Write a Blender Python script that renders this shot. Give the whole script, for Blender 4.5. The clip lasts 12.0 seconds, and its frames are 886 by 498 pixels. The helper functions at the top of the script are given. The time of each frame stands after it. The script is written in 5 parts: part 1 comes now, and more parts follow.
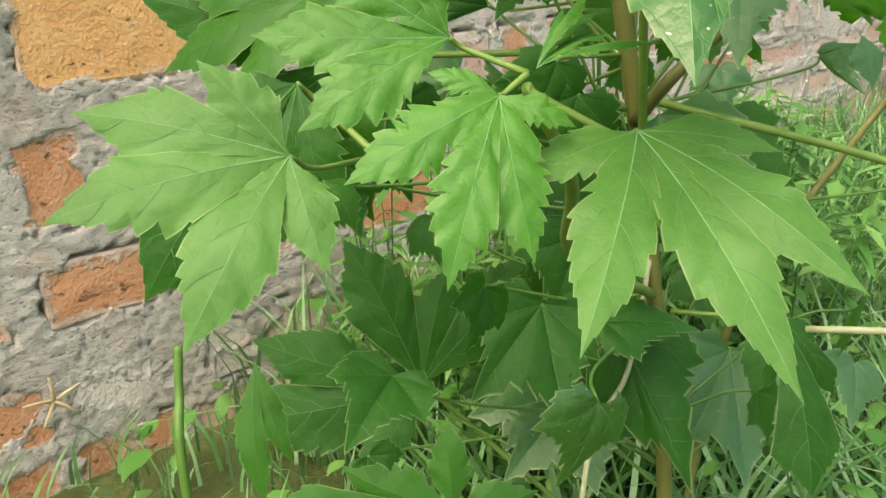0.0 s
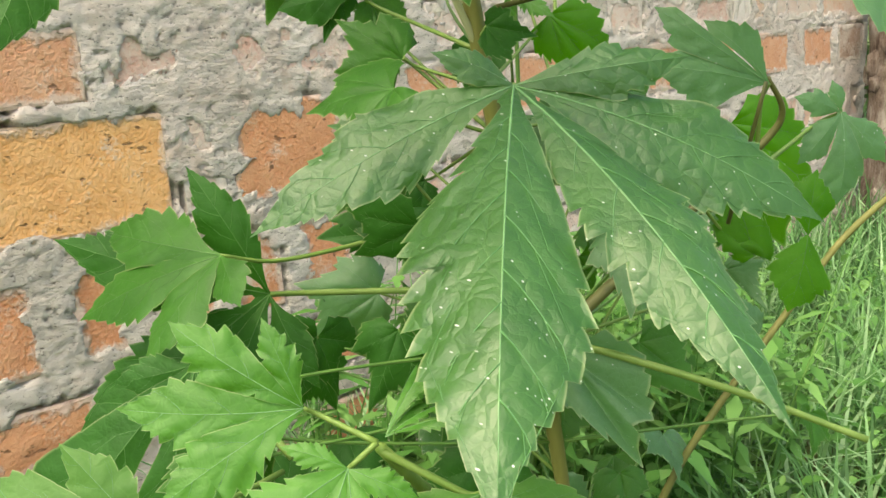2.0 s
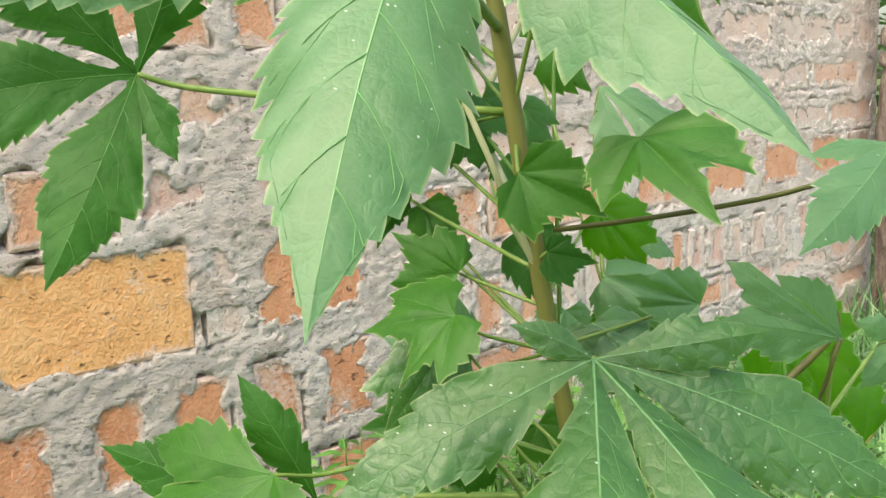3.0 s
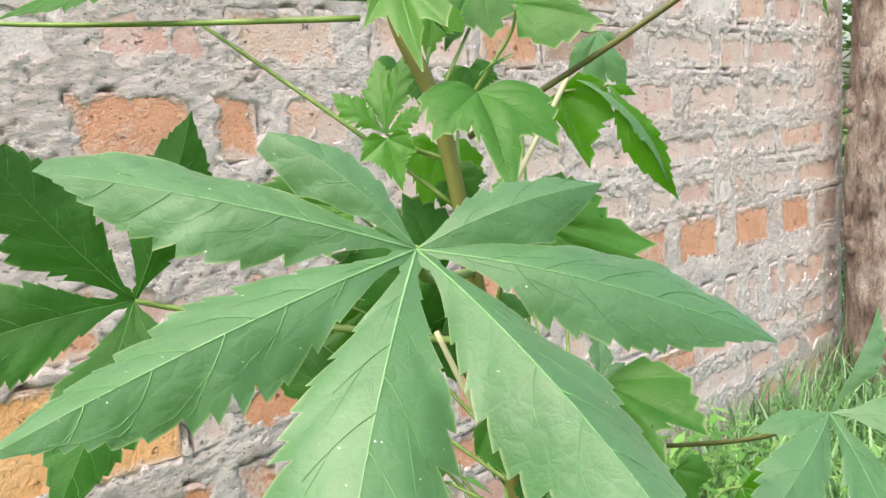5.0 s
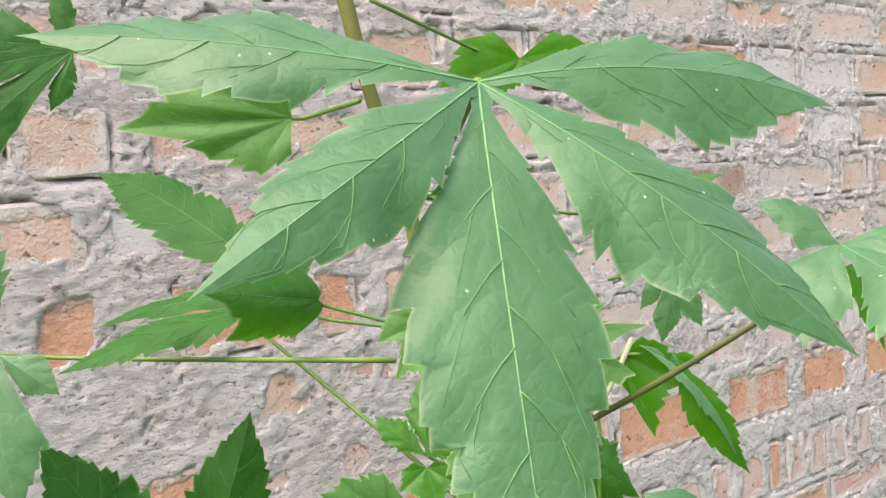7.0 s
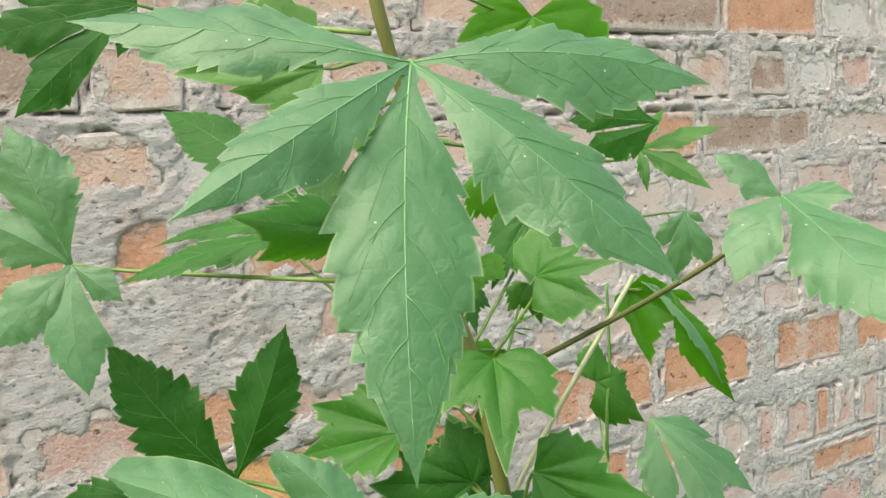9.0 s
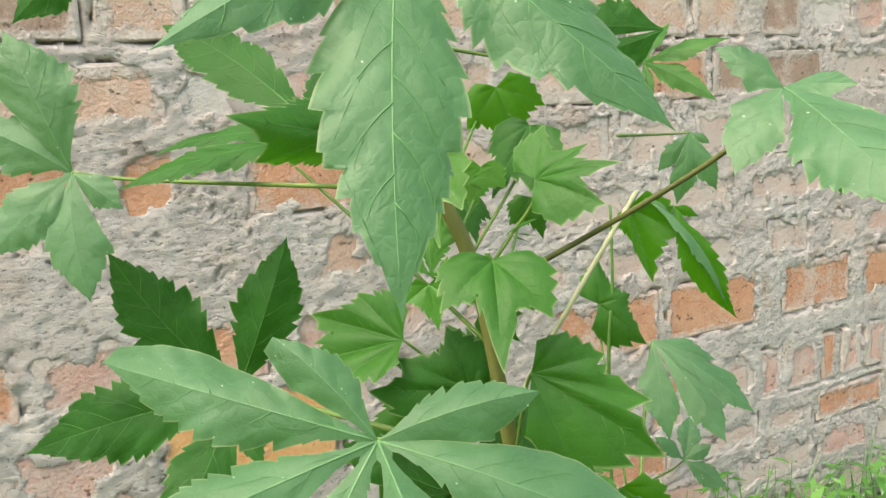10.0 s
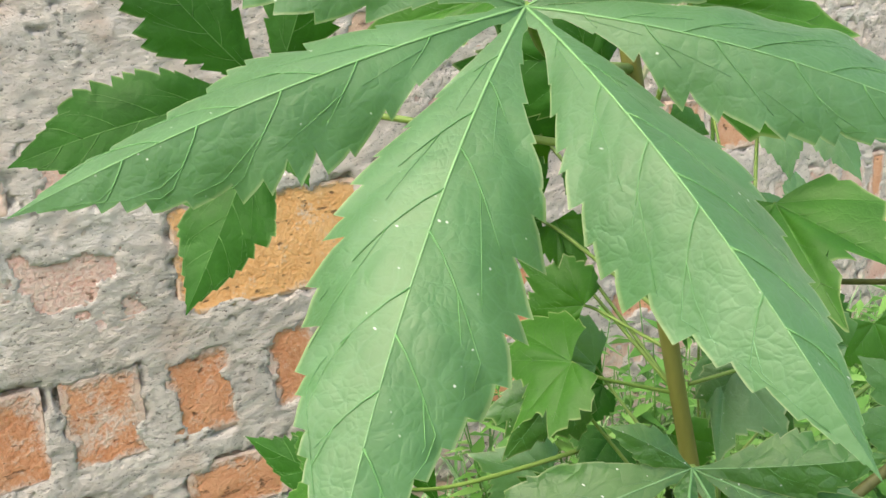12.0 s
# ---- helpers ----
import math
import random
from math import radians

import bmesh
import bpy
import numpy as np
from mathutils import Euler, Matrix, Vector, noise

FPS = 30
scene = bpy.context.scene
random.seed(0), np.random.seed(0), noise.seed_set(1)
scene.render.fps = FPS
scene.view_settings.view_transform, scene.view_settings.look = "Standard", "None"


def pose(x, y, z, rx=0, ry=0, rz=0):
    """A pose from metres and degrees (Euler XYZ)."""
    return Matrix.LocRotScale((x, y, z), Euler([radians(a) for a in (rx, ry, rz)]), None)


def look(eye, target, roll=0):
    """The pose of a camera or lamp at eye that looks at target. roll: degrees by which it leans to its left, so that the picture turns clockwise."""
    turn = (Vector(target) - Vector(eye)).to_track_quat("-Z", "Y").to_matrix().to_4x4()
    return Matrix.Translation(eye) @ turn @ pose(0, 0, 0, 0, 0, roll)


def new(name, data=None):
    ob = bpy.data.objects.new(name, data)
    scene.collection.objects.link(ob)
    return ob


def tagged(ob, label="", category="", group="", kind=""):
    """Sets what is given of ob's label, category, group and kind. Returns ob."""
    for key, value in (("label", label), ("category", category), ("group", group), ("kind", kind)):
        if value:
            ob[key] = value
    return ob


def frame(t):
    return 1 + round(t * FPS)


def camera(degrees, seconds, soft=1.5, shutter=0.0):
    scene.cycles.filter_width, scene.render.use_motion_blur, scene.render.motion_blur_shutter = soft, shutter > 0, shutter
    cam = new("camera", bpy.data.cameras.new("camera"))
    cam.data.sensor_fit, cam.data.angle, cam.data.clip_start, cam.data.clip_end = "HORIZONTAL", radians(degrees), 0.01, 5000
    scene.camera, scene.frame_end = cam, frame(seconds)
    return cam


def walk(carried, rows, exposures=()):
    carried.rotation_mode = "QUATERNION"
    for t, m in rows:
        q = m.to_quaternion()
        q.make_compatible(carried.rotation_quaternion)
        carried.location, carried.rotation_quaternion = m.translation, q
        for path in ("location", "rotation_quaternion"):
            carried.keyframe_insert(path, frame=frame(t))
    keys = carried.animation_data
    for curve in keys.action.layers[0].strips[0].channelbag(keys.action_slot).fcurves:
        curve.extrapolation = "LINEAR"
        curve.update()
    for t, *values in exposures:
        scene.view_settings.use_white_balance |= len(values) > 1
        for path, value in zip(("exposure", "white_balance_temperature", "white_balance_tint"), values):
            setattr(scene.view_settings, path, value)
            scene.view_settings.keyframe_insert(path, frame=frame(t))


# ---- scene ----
cam = camera(51.14, 12.0)
# seconds, place in metres, turn in degrees
PATH = [
    (0, 0.0013, 0.0029, 0.4767, 71.41, 2.90, -43.40),
    (0.5, 0.0144, -0.0068, 0.4982, 73.04, 2.53, -43.73),
    (0.8, 0.0129, -0.0055, 0.4998, 74.05, 2.55, -43.92),
    (1, 0.0119, -0.0047, 0.5006, 73.38, 2.57, -44.11),
    (1.5, 0.0175, -0.0129, 0.5181, 73.65, 2.20, -44.16),
    (2, 0.0317, -0.0177, 0.5484, 76.08, 2.81, -44.54),
    (2.5, 0.0271, -0.0076, 0.5763, 78.81, 2.78, -44.53),
    (3, 0.0275, 0.0078, 0.6075, 80.61, 2.38, -44.42),
    (3.2, 0.0297, 0.0144, 0.6189, 80.88, 2.44, -44.49),
    (4.8, 0.0189, -0.0040, 0.6819, 81.89, 2.89, -45.88),
    (5, 0.0197, -0.0061, 0.6954, 82.07, 3.11, -45.83),
    (5.5, 0.0271, -0.0142, 0.7223, 82.38, 3.24, -45.33),
    (6, 0.0384, -0.0250, 0.7534, 83.85, 3.76, -42.83),
    (6.5, 0.0522, -0.0343, 0.7811, 85.41, 4.08, -40.29),
    (7, 0.0570, -0.0307, 0.7962, 87.21, 4.47, -37.87),
    (7.2, 0.0556, -0.0347, 0.8026, 87.40, 4.35, -37.06),
    (8.8, 0.0517, -0.0923, 0.8005, 84.36, 3.16, -33.14),
    (9, 0.0529, -0.0922, 0.7983, 83.54, 2.87, -32.84),
    (9.5, 0.0470, -0.1025, 0.8043, 82.94, 2.87, -32.52),
    (10, 0.0551, -0.0951, 0.7737, 80.97, 2.75, -32.22),
    (10.5, 0.0565, -0.0879, 0.7361, 78.11, 2.55, -32.12),
    (11, 0.0600, -0.0680, 0.7007, 75.22, 2.55, -32.13),
    (11.5, 0.0652, -0.0312, 0.6864, 74.35, 2.52, -32.25),
    (12, 0.0619, 0.0045, 0.6699, 73.20, 3.05, -32.69),
]
# seconds, stops, white balance
EXPOSURES = [(0.0, 1.34, 7900.0, 0.0), (1.5, 1.36, 7900.0, 0.0), (3.0, 1.52, 7400.0, 5.0), (5.0, 1.60, 7000.0, 9.0), (6.5, 1.48, 6800.0, 11.0),
             (8.8, 1.32, 7000.0, 3.0), (10.5, 1.36, 7400.0, 1.0), (12.0, 1.44, 7400.0, 4.0)]
walk(cam, [(t, pose(x, y, z, rx, ry, rz)) for t, x, y, z, rx, ry, rz in PATH], EXPOSURES)

# ---- light ----
sky = bpy.data.worlds.new("sky")
scene.world = sky
sky.use_nodes = True
nt = sky.node_tree
nt.nodes.clear()
tex = nt.nodes.new("ShaderNodeTexSky")
tex.sky_type, tex.sun_disc = "NISHITA", False
tex.sun_elevation, tex.sun_rotation = radians(62), radians(262)
tex.air_density, tex.dust_density, tex.ozone_density = 1.0, 5.0, 0.6
bg = nt.nodes.new("ShaderNodeBackground")
bg.inputs["Strength"].default_value = 0.15
out = nt.nodes.new("ShaderNodeOutputWorld")
nt.links.new(tex.outputs[0], bg.inputs[0])
nt.links.new(bg.outputs[0], out.inputs[0])
sun_data = bpy.data.lights.new("sun", "SUN")
sun_data.energy, sun_data.angle, sun_data.color = 1.0, radians(70), (1.0, 0.98, 0.94)
sun = new("sun", sun_data)
sun.matrix_world = look((-1.7, -0.25, 3.3), (0.0, 0.0, 0.0))


# ---- materials ----
class Nodes:
    """A small helper to wire a node material."""

    def __init__(self, name):
        self.mat = bpy.data.materials.new(name)
        self.mat.use_nodes = True
        self.tree = self.mat.node_tree
        self.tree.nodes.clear()
        self.out = self.add("ShaderNodeOutputMaterial")
        self.coord = self.add("ShaderNodeTexCoord").outputs["Object"]

    def add(self, kind, **values):
        node = self.tree.nodes.new(kind)
        for key, value in values.items():
            node.inputs[key.replace("_", " ")].default_value = value
        return node

    def link(self, a, b):
        self.tree.links.new(a, b)

    def noise(self, scale, detail=4.0, rough=0.55, coord=None, stretch=None):
        node = self.add("ShaderNodeTexNoise", Scale=scale, Detail=detail, Roughness=rough)
        src = coord or self.coord
        if stretch:
            mapping = self.add("ShaderNodeMapping", Scale=stretch)
            self.link(src, mapping.inputs["Vector"])
            src = mapping.outputs[0]
        self.link(src, node.inputs["Vector"])
        return node.outputs["Fac"]

    def ramp(self, fac, stops):
        node = self.add("ShaderNodeValToRGB")
        el = node.color_ramp.elements
        while len(el) < len(stops):
            el.new(0.5)
        for e, (pos, col) in zip(el, stops):
            e.position, e.color = pos, (*col, 1.0) if len(col) == 3 else col
        self.link(fac, node.inputs[0])
        return node.outputs[0]

    def mix(self, fac, a, b, blend="MIX"):
        node = self.tree.nodes.new("ShaderNodeMix")
        node.data_type, node.blend_type = "RGBA", blend
        for sock, value in ((node.inputs[0], fac), (node.inputs[6], a), (node.inputs[7], b)):
            if hasattr(value, "is_linked"):
                self.link(value, sock)
            else:
                sock.default_value = value if not isinstance(value, tuple) else (*value[:3], 1.0)
        return node.outputs[2]

    def math(self, op, a, b=0.0, clamp=False):
        node = self.tree.nodes.new("ShaderNodeMath")
        node.operation, node.use_clamp = op, clamp
        for sock, value in ((node.inputs[0], a), (node.inputs[1], b)):
            if hasattr(value, "is_linked"):
                self.link(value, sock)
            else:
                sock.default_value = value
        return node.outputs[0]

    def bump(self, height, strength, distance, normal=None):
        node = self.add("ShaderNodeBump", Strength=strength, Distance=distance)
        self.link(height, node.inputs["Height"])
        if normal:
            self.link(normal, node.inputs["Normal"])
        return node.outputs[0]

    def random(self):
        return self.add("ShaderNodeObjectInfo").outputs["Random"]

    def world(self):
        return self.add("ShaderNodeNewGeometry").outputs["Position"]

    def finish(self, color, rough, normal=None, spec=0.5, translucent=None, amount=0.0, sheen=0.0):
        bsdf = self.add("ShaderNodeBsdfPrincipled")
        for sock, value in (("Base Color", color), ("Roughness", rough), ("Specular IOR Level", spec)):
            if hasattr(value, "is_linked"):
                self.link(value, bsdf.inputs[sock])
            else:
                bsdf.inputs[sock].default_value = (*value, 1.0) if isinstance(value, tuple) else value
        if normal:
            self.link(normal, bsdf.inputs["Normal"])
        if sheen:
            bsdf.inputs["Sheen Weight"].default_value = sheen
            bsdf.inputs["Sheen Roughness"].default_value = 0.5
        shader = bsdf.outputs[0]
        if translucent is not None:
            tr = self.add("ShaderNodeBsdfTranslucent")
            self.link(translucent, tr.inputs["Color"])
            mixer = self.add("ShaderNodeMixShader", Fac=amount)
            self.link(shader, mixer.inputs[1])
            self.link(tr.outputs[0], mixer.inputs[2])
            shader = mixer.outputs[0]
        self.link(shader, self.out.inputs[0])
        return self.mat


def brick_material(name, dark, base, light, wash=0.4):
    """Fired clay: sandy grain, pits, a worn wash of mortar and scuffs; tone changes from brick to brick."""
    n = Nodes(name)
    at = n.world()
    coarse = n.noise(24.0, 6.0, 0.65, at)
    grain = n.noise(260.0, 4.0, 0.65, at)
    sides = []
    for layer in ("along", "upward"):
        uv, sep = n.add("ShaderNodeUVMap"), n.add("ShaderNodeSeparateXYZ")
        uv.uv_map = layer
        n.link(uv.outputs[0], sep.inputs[0])
        sides.append(n.math("MINIMUM", sep.outputs[0], sep.outputs[1]))
    rim = n.math("MINIMUM", sides[0], sides[1])
    rim = n.math("ADD", rim, n.math("MULTIPLY", n.math("SUBTRACT", n.noise(38.0, 6.0, 0.7, at), 0.5), 0.045))
    rim = n.math("SUBTRACT", rim, 0.001 + 0.013 * wash)
    col = n.ramp(coarse, [(0.25, dark), (0.5, base), (0.75, light)])
    col = n.mix(n.math("MULTIPLY", n.random(), 0.35), col, dark)
    col = n.mix(n.ramp(grain, [(0.35, (0, 0, 0)), (0.68, (0.7, 0.7, 0.7))]), col, light)
    film = n.math("ADD", n.noise(17.0, 7.0, 0.72, at), n.math("MULTIPLY", n.math("SUBTRACT", grain, 0.5), 0.35))
    film = n.math("ADD", film, n.math("MULTIPLY", n.math("SUBTRACT", n.random(), 0.5), 0.12))
    col = n.mix(n.math("MULTIPLY", n.ramp(film, [(0.60 - 0.25 * wash, (0, 0, 0)), (0.74 - 0.15 * wash, (1, 1, 1))]), 0.75), col, (0.66, 0.585, 0.54))
    pits = n.ramp(n.noise(110.0, 4.0, 0.6, at, (0.6, 1, 1)), [(0.31, (1, 1, 1)), (0.37, (0, 0, 0))])
    col = n.mix(n.math("MULTIPLY", pits, 0.75), col, (0.13, 0.07, 0.045))
    gash = n.ramp(n.noise(34.0, 7.0, 0.8, at, (0.5, 1, 1.5)), [(0.33, (1, 1, 1)), (0.37, (0, 0, 0))])
    col = n.mix(n.math("MULTIPLY", gash, 0.7), col, (0.12, 0.075, 0.055))
    smear = n.ramp(n.math("MULTIPLY", rim, 60.0), [(0.0, (1, 1, 1)), (0.35, (0, 0, 0))])
    crust = n.mix(n.ramp(n.noise(90.0, 5.0, 0.7, at), [(0.35, (0, 0, 0)), (0.65, (1, 1, 1))]), (0.55, 0.47, 0.43), (0.82, 0.74, 0.70))
    col = n.mix(n.math("MULTIPLY", smear, 0.5 + 0.4 * wash), col, crust)
    h = n.math("ADD", n.math("MULTIPLY", coarse, 1.2), n.math("MULTIPLY", grain, 0.55))
    h = n.math("ADD", h, n.math("MULTIPLY", smear, 0.5))
    h = n.math("SUBTRACT", h, n.math("MULTIPLY", n.math("MAXIMUM", pits, gash), 0.5))
    return n.finish(col, 0.92, n.bump(h, 0.9, 0.005), 0.25)


def mortar_material():
    """Pale cement smear over older grey-brown mortar, with grit, cracks and brick dust."""
    n = Nodes("mortar")
    at = n.world()
    big = n.noise(5.0, 5.0, 0.6, at)
    mid = n.noise(26.0, 6.0, 0.65, at)
    fine = n.noise(210.0, 5.0, 0.75, at, (0.65, 1, 1.35))
    grains = n.noise(520.0, 2.0, 0.6, at)
    old = n.ramp(big, [(0.3, (0.63, 0.57, 0.525)), (0.5, (0.76, 0.695, 0.65)), (0.7, (0.84, 0.785, 0.745))])
    new_coat = n.ramp(big, [(0.3, (0.77, 0.655, 0.61)), (0.48, (0.85, 0.75, 0.71)), (0.68, (0.90, 0.83, 0.80))])
    sep = n.add("ShaderNodeSeparateXYZ")
    n.link(at, sep.inputs[0])
    level = n.math("ADD", sep.outputs[2], n.math("MULTIPLY", n.math("SUBTRACT", n.noise(4.0, 4.0, 0.6, at), 0.5), 0.7))
    level = n.math("ADD", level, n.math("MULTIPLY", sep.outputs[0], 0.12))
    col = n.mix(n.ramp(level, [(0.42, (0, 0, 0)), (0.60, (1, 1, 1))]), old, new_coat)
    col = n.mix(n.ramp(mid, [(0.45, (0, 0, 0)), (0.75, (0.35, 0.35, 0.35))]), col, (0.60, 0.52, 0.48))
    col = n.mix(n.ramp(n.noise(14.0, 5.0, 0.6, at, (1, 1, 2.2)), [(0.54, (0, 0, 0)), (0.74, (0.35, 0.35, 0.35))]), col, (0.50, 0.46, 0.46))
    col = n.mix(n.ramp(n.noise(17.0, 4.0, 0.6, at), [(0.54, (0, 0, 0)), (0.72, (0.55, 0.55, 0.55))]), col, (0.66, 0.46, 0.37))
    # dark pits, with the shadows between grains put into the colour too
    col = n.mix(n.ramp(fine, [(0.365, (0.85, 0.85, 0.85)), (0.42, (0, 0, 0))]), col, (0.17, 0.14, 0.12))
    col = n.mix(n.ramp(grains, [(0.58, (0, 0, 0)), (0.72, (0.5, 0.5, 0.5))]), col, (0.70, 0.62, 0.575))
    cracks = n.ramp(n.noise(48.0, 7.0, 0.75, at, (0.7, 1, 1.6)), [(0.335, (1, 1, 1)), (0.375, (0, 0, 0))])
    col = n.mix(n.math("MULTIPLY", cracks, 0.75), col, (0.12, 0.095, 0.085))
    flakes = n.noise(75.0, 8.0, 0.78, at, (0.55, 1, 1.5))
    crust = n.ramp(flakes, [(0.40, (0, 0, 0)), (0.47, (0.75, 0.75, 0.75)), (0.60, (1, 1, 1))])
    col = n.mix(n.ramp(flakes, [(0.32, (0.55, 0.55, 0.55)), (0.37, (0, 0, 0))]), col, (0.30, 0.235, 0.20))
    h = n.math("ADD", n.math("MULTIPLY", mid, 0.6), n.math("MULTIPLY", fine, 1.5))
    h = n.math("ADD", h, n.math("ADD", n.math("MULTIPLY", grains, 0.2), n.math("MULTIPLY", crust, 0.22)))
    h = n.math("SUBTRACT", h, n.math("MULTIPLY", cracks, 0.5))
    return n.finish(col, 0.95, n.bump(h, 0.9, 0.0055), 0.2)


def leaf_material(name, deep, base, pale, through_col, rough=0.42, tip=None, flecks=0.0, amount=0.32, gloss=0.5, down=0.0, dense=0.0, rugose=0.09):
    """A leaf blade: a coarse and a fine net of veins, light patches, soft sheen, light through the blade."""
    n = Nodes(name)
    blotch = n.noise(34.0, 5.0, 0.62)
    col = n.ramp(blotch, [(0.3, deep), (0.52, base), (0.78, pale)])
    col = n.mix(n.math("MULTIPLY", n.random(), 0.3), col, deep)
    wander = n.add("ShaderNodeTexNoise", Scale=90.0, Detail=2.0)
    n.link(n.coord, wander.inputs["Vector"])
    shifted = n.add("ShaderNodeVectorMath")
    shifted.operation = "MULTIPLY_ADD"
    n.link(wander.outputs["Color"], shifted.inputs[0])
    shifted.inputs[1].default_value = (0.006, 0.006, 0.006)
    n.link(n.coord, shifted.inputs[2])

    def net_of(scale):
        node = n.add("ShaderNodeTexVoronoi", Scale=scale)
        node.feature = "DISTANCE_TO_EDGE"
        n.link(shifted.outputs[0], node.inputs["Vector"])
        return node.outputs["Distance"]

    wide_net, fine_net = net_of(165.0), net_of(560.0)
    col = n.mix(n.math("MULTIPLY", n.ramp(fine_net, [(0.0, (1, 1, 1)), (0.12, (0, 0, 0))]), 0.15), col, pale)
    col = n.mix(n.math("MULTIPLY", n.ramp(wide_net, [(0.0, (1, 1, 1)), (0.05, (0, 0, 0))]), 0.32), col, pale)
    uv = n.add("ShaderNodeTexCoord").outputs["UV"]
    sep = n.add("ShaderNodeSeparateXYZ")
    n.link(uv, sep.inputs[0])
    if tip:
        edge = n.math("ADD", sep.outputs[1], n.math("MULTIPLY", n.noise(60.0, 3.0), 0.35))
        col = n.mix(n.ramp(edge, [(1.0, (0, 0, 0)), (1.32, (0.75, 0.75, 0.75))]), col, tip)
        border = n.ramp(n.math("ADD", sep.outputs[0], n.math("MULTIPLY", n.noise(90.0, 2.0), 0.25)), [(1.02, (0, 0, 0)), (1.2, (0.5, 0.5, 0.5))])
        col = n.mix(border, col, tip)
    rim = n.ramp(sep.outputs[0], [(0.955, (0, 0, 0)), (1.0, (0.8, 0.8, 0.8))])
    col = n.mix(rim, col, n.mix(0.7, pale, (0.42, 0.48, 0.24)))
    if flecks:
        dots = n.add("ShaderNodeTexVoronoi", Scale=420.0)
        mapping = n.add("ShaderNodeMapping", Scale=(1.0, 0.3, 1.0), Rotation=(0.4, 0.2, 0.7))
        n.link(n.coord, mapping.inputs["Vector"])
        n.link(mapping.outputs[0], dots.inputs["Vector"])
        few = n.ramp(n.noise(150.0, 2.0), [(0.585 - 0.055 * dense, (0, 0, 0)), (0.61 - 0.055 * dense, (1, 1, 1))])
        spot = n.ramp(dots.outputs["Distance"], [(0.075, (1, 1, 1)), (0.125, (0, 0, 0))])
        col = n.mix(n.math("MULTIPLY", n.math("MULTIPLY", few, spot), flecks), col, (0.75, 0.8, 0.72))
    fine = n.math("ADD", n.math("MULTIPLY", n.math("MINIMUM", fine_net, 0.25), 1.2), n.math("MULTIPLY", n.noise(160.0, 4.0), 0.9))
    nrm = n.bump(n.math("POWER", n.math("MINIMUM", wide_net, 0.4), 0.6), rugose, 0.0042, n.bump(fine, 0.3, 0.0005))
    nrm = n.bump(n.noise(48.0, 3.0), 0.32, 0.0018, nrm)
    sheen = n.math("ADD", n.math("MULTIPLY", n.noise(70.0, 3.0), 0.2), rough - 0.1)
    tr = n.mix(0.35, through_col, col)
    return n.finish(col, sheen, nrm, gloss, tr, amount, down)


def plain_material(name, a, b, scale, rough, relief=0.3, depth=0.001, stretch=None, spec=0.4):
    n = Nodes(name)
    fac = n.noise(scale, 5.0, 0.6, None, stretch)
    col = n.mix(n.math("MULTIPLY", n.random(), 0.25), n.ramp(fac, [(0.3, a), (0.7, b)]), a)
    return n.finish(col, rough, n.bump(n.noise(scale * 4, 3.0, 0.6, None, stretch), relief, depth), spec)


def grass_material(name, a, b, c):
    n = Nodes(name)
    island = n.add("ShaderNodeNewGeometry").outputs["Random Per Island"]
    col = n.ramp(island, [(0.1, a), (0.55, b), (0.95, c)])
    return n.finish(col, 0.5, None, 0.4, n.mix(0.5, col, c), 0.3)


def ground_material():
    n = Nodes("soil_and_thatch")
    at = n.world()
    col = n.ramp(n.noise(9.0, 6.0, 0.7, at), [(0.3, (0.05, 0.06, 0.025)), (0.55, (0.09, 0.12, 0.04)), (0.75, (0.17, 0.15, 0.09))])
    return n.finish(col, 0.95, n.bump(n.noise(60.0, 5.0, 0.7, at), 0.8, 0.01), 0.2)


def bark_material():
    """Flaking bark: grey plates over darker, pinkish-brown cracks."""
    n = Nodes("bark")
    at = n.world()
    plates = n.noise(30.0, 7.0, 0.7, at, (1, 1, 0.4))
    fine = n.noise(170.0, 4.0, 0.7, at, (1, 1, 0.5))
    col = n.ramp(plates, [(0.36, (0.10, 0.07, 0.058)), (0.47, (0.23, 0.18, 0.155)), (0.60, (0.37, 0.325, 0.295)), (0.75, (0.46, 0.42, 0.39))])
    col = n.mix(n.ramp(fine, [(0.36, (0.7, 0.7, 0.7)), (0.48, (0, 0, 0))]), col, (0.14, 0.10, 0.085))
    return n.finish(col, 0.95, n.bump(n.math("ADD", plates, n.math("MULTIPLY", fine, 0.4)), 1.0, 0.012), 0.2)


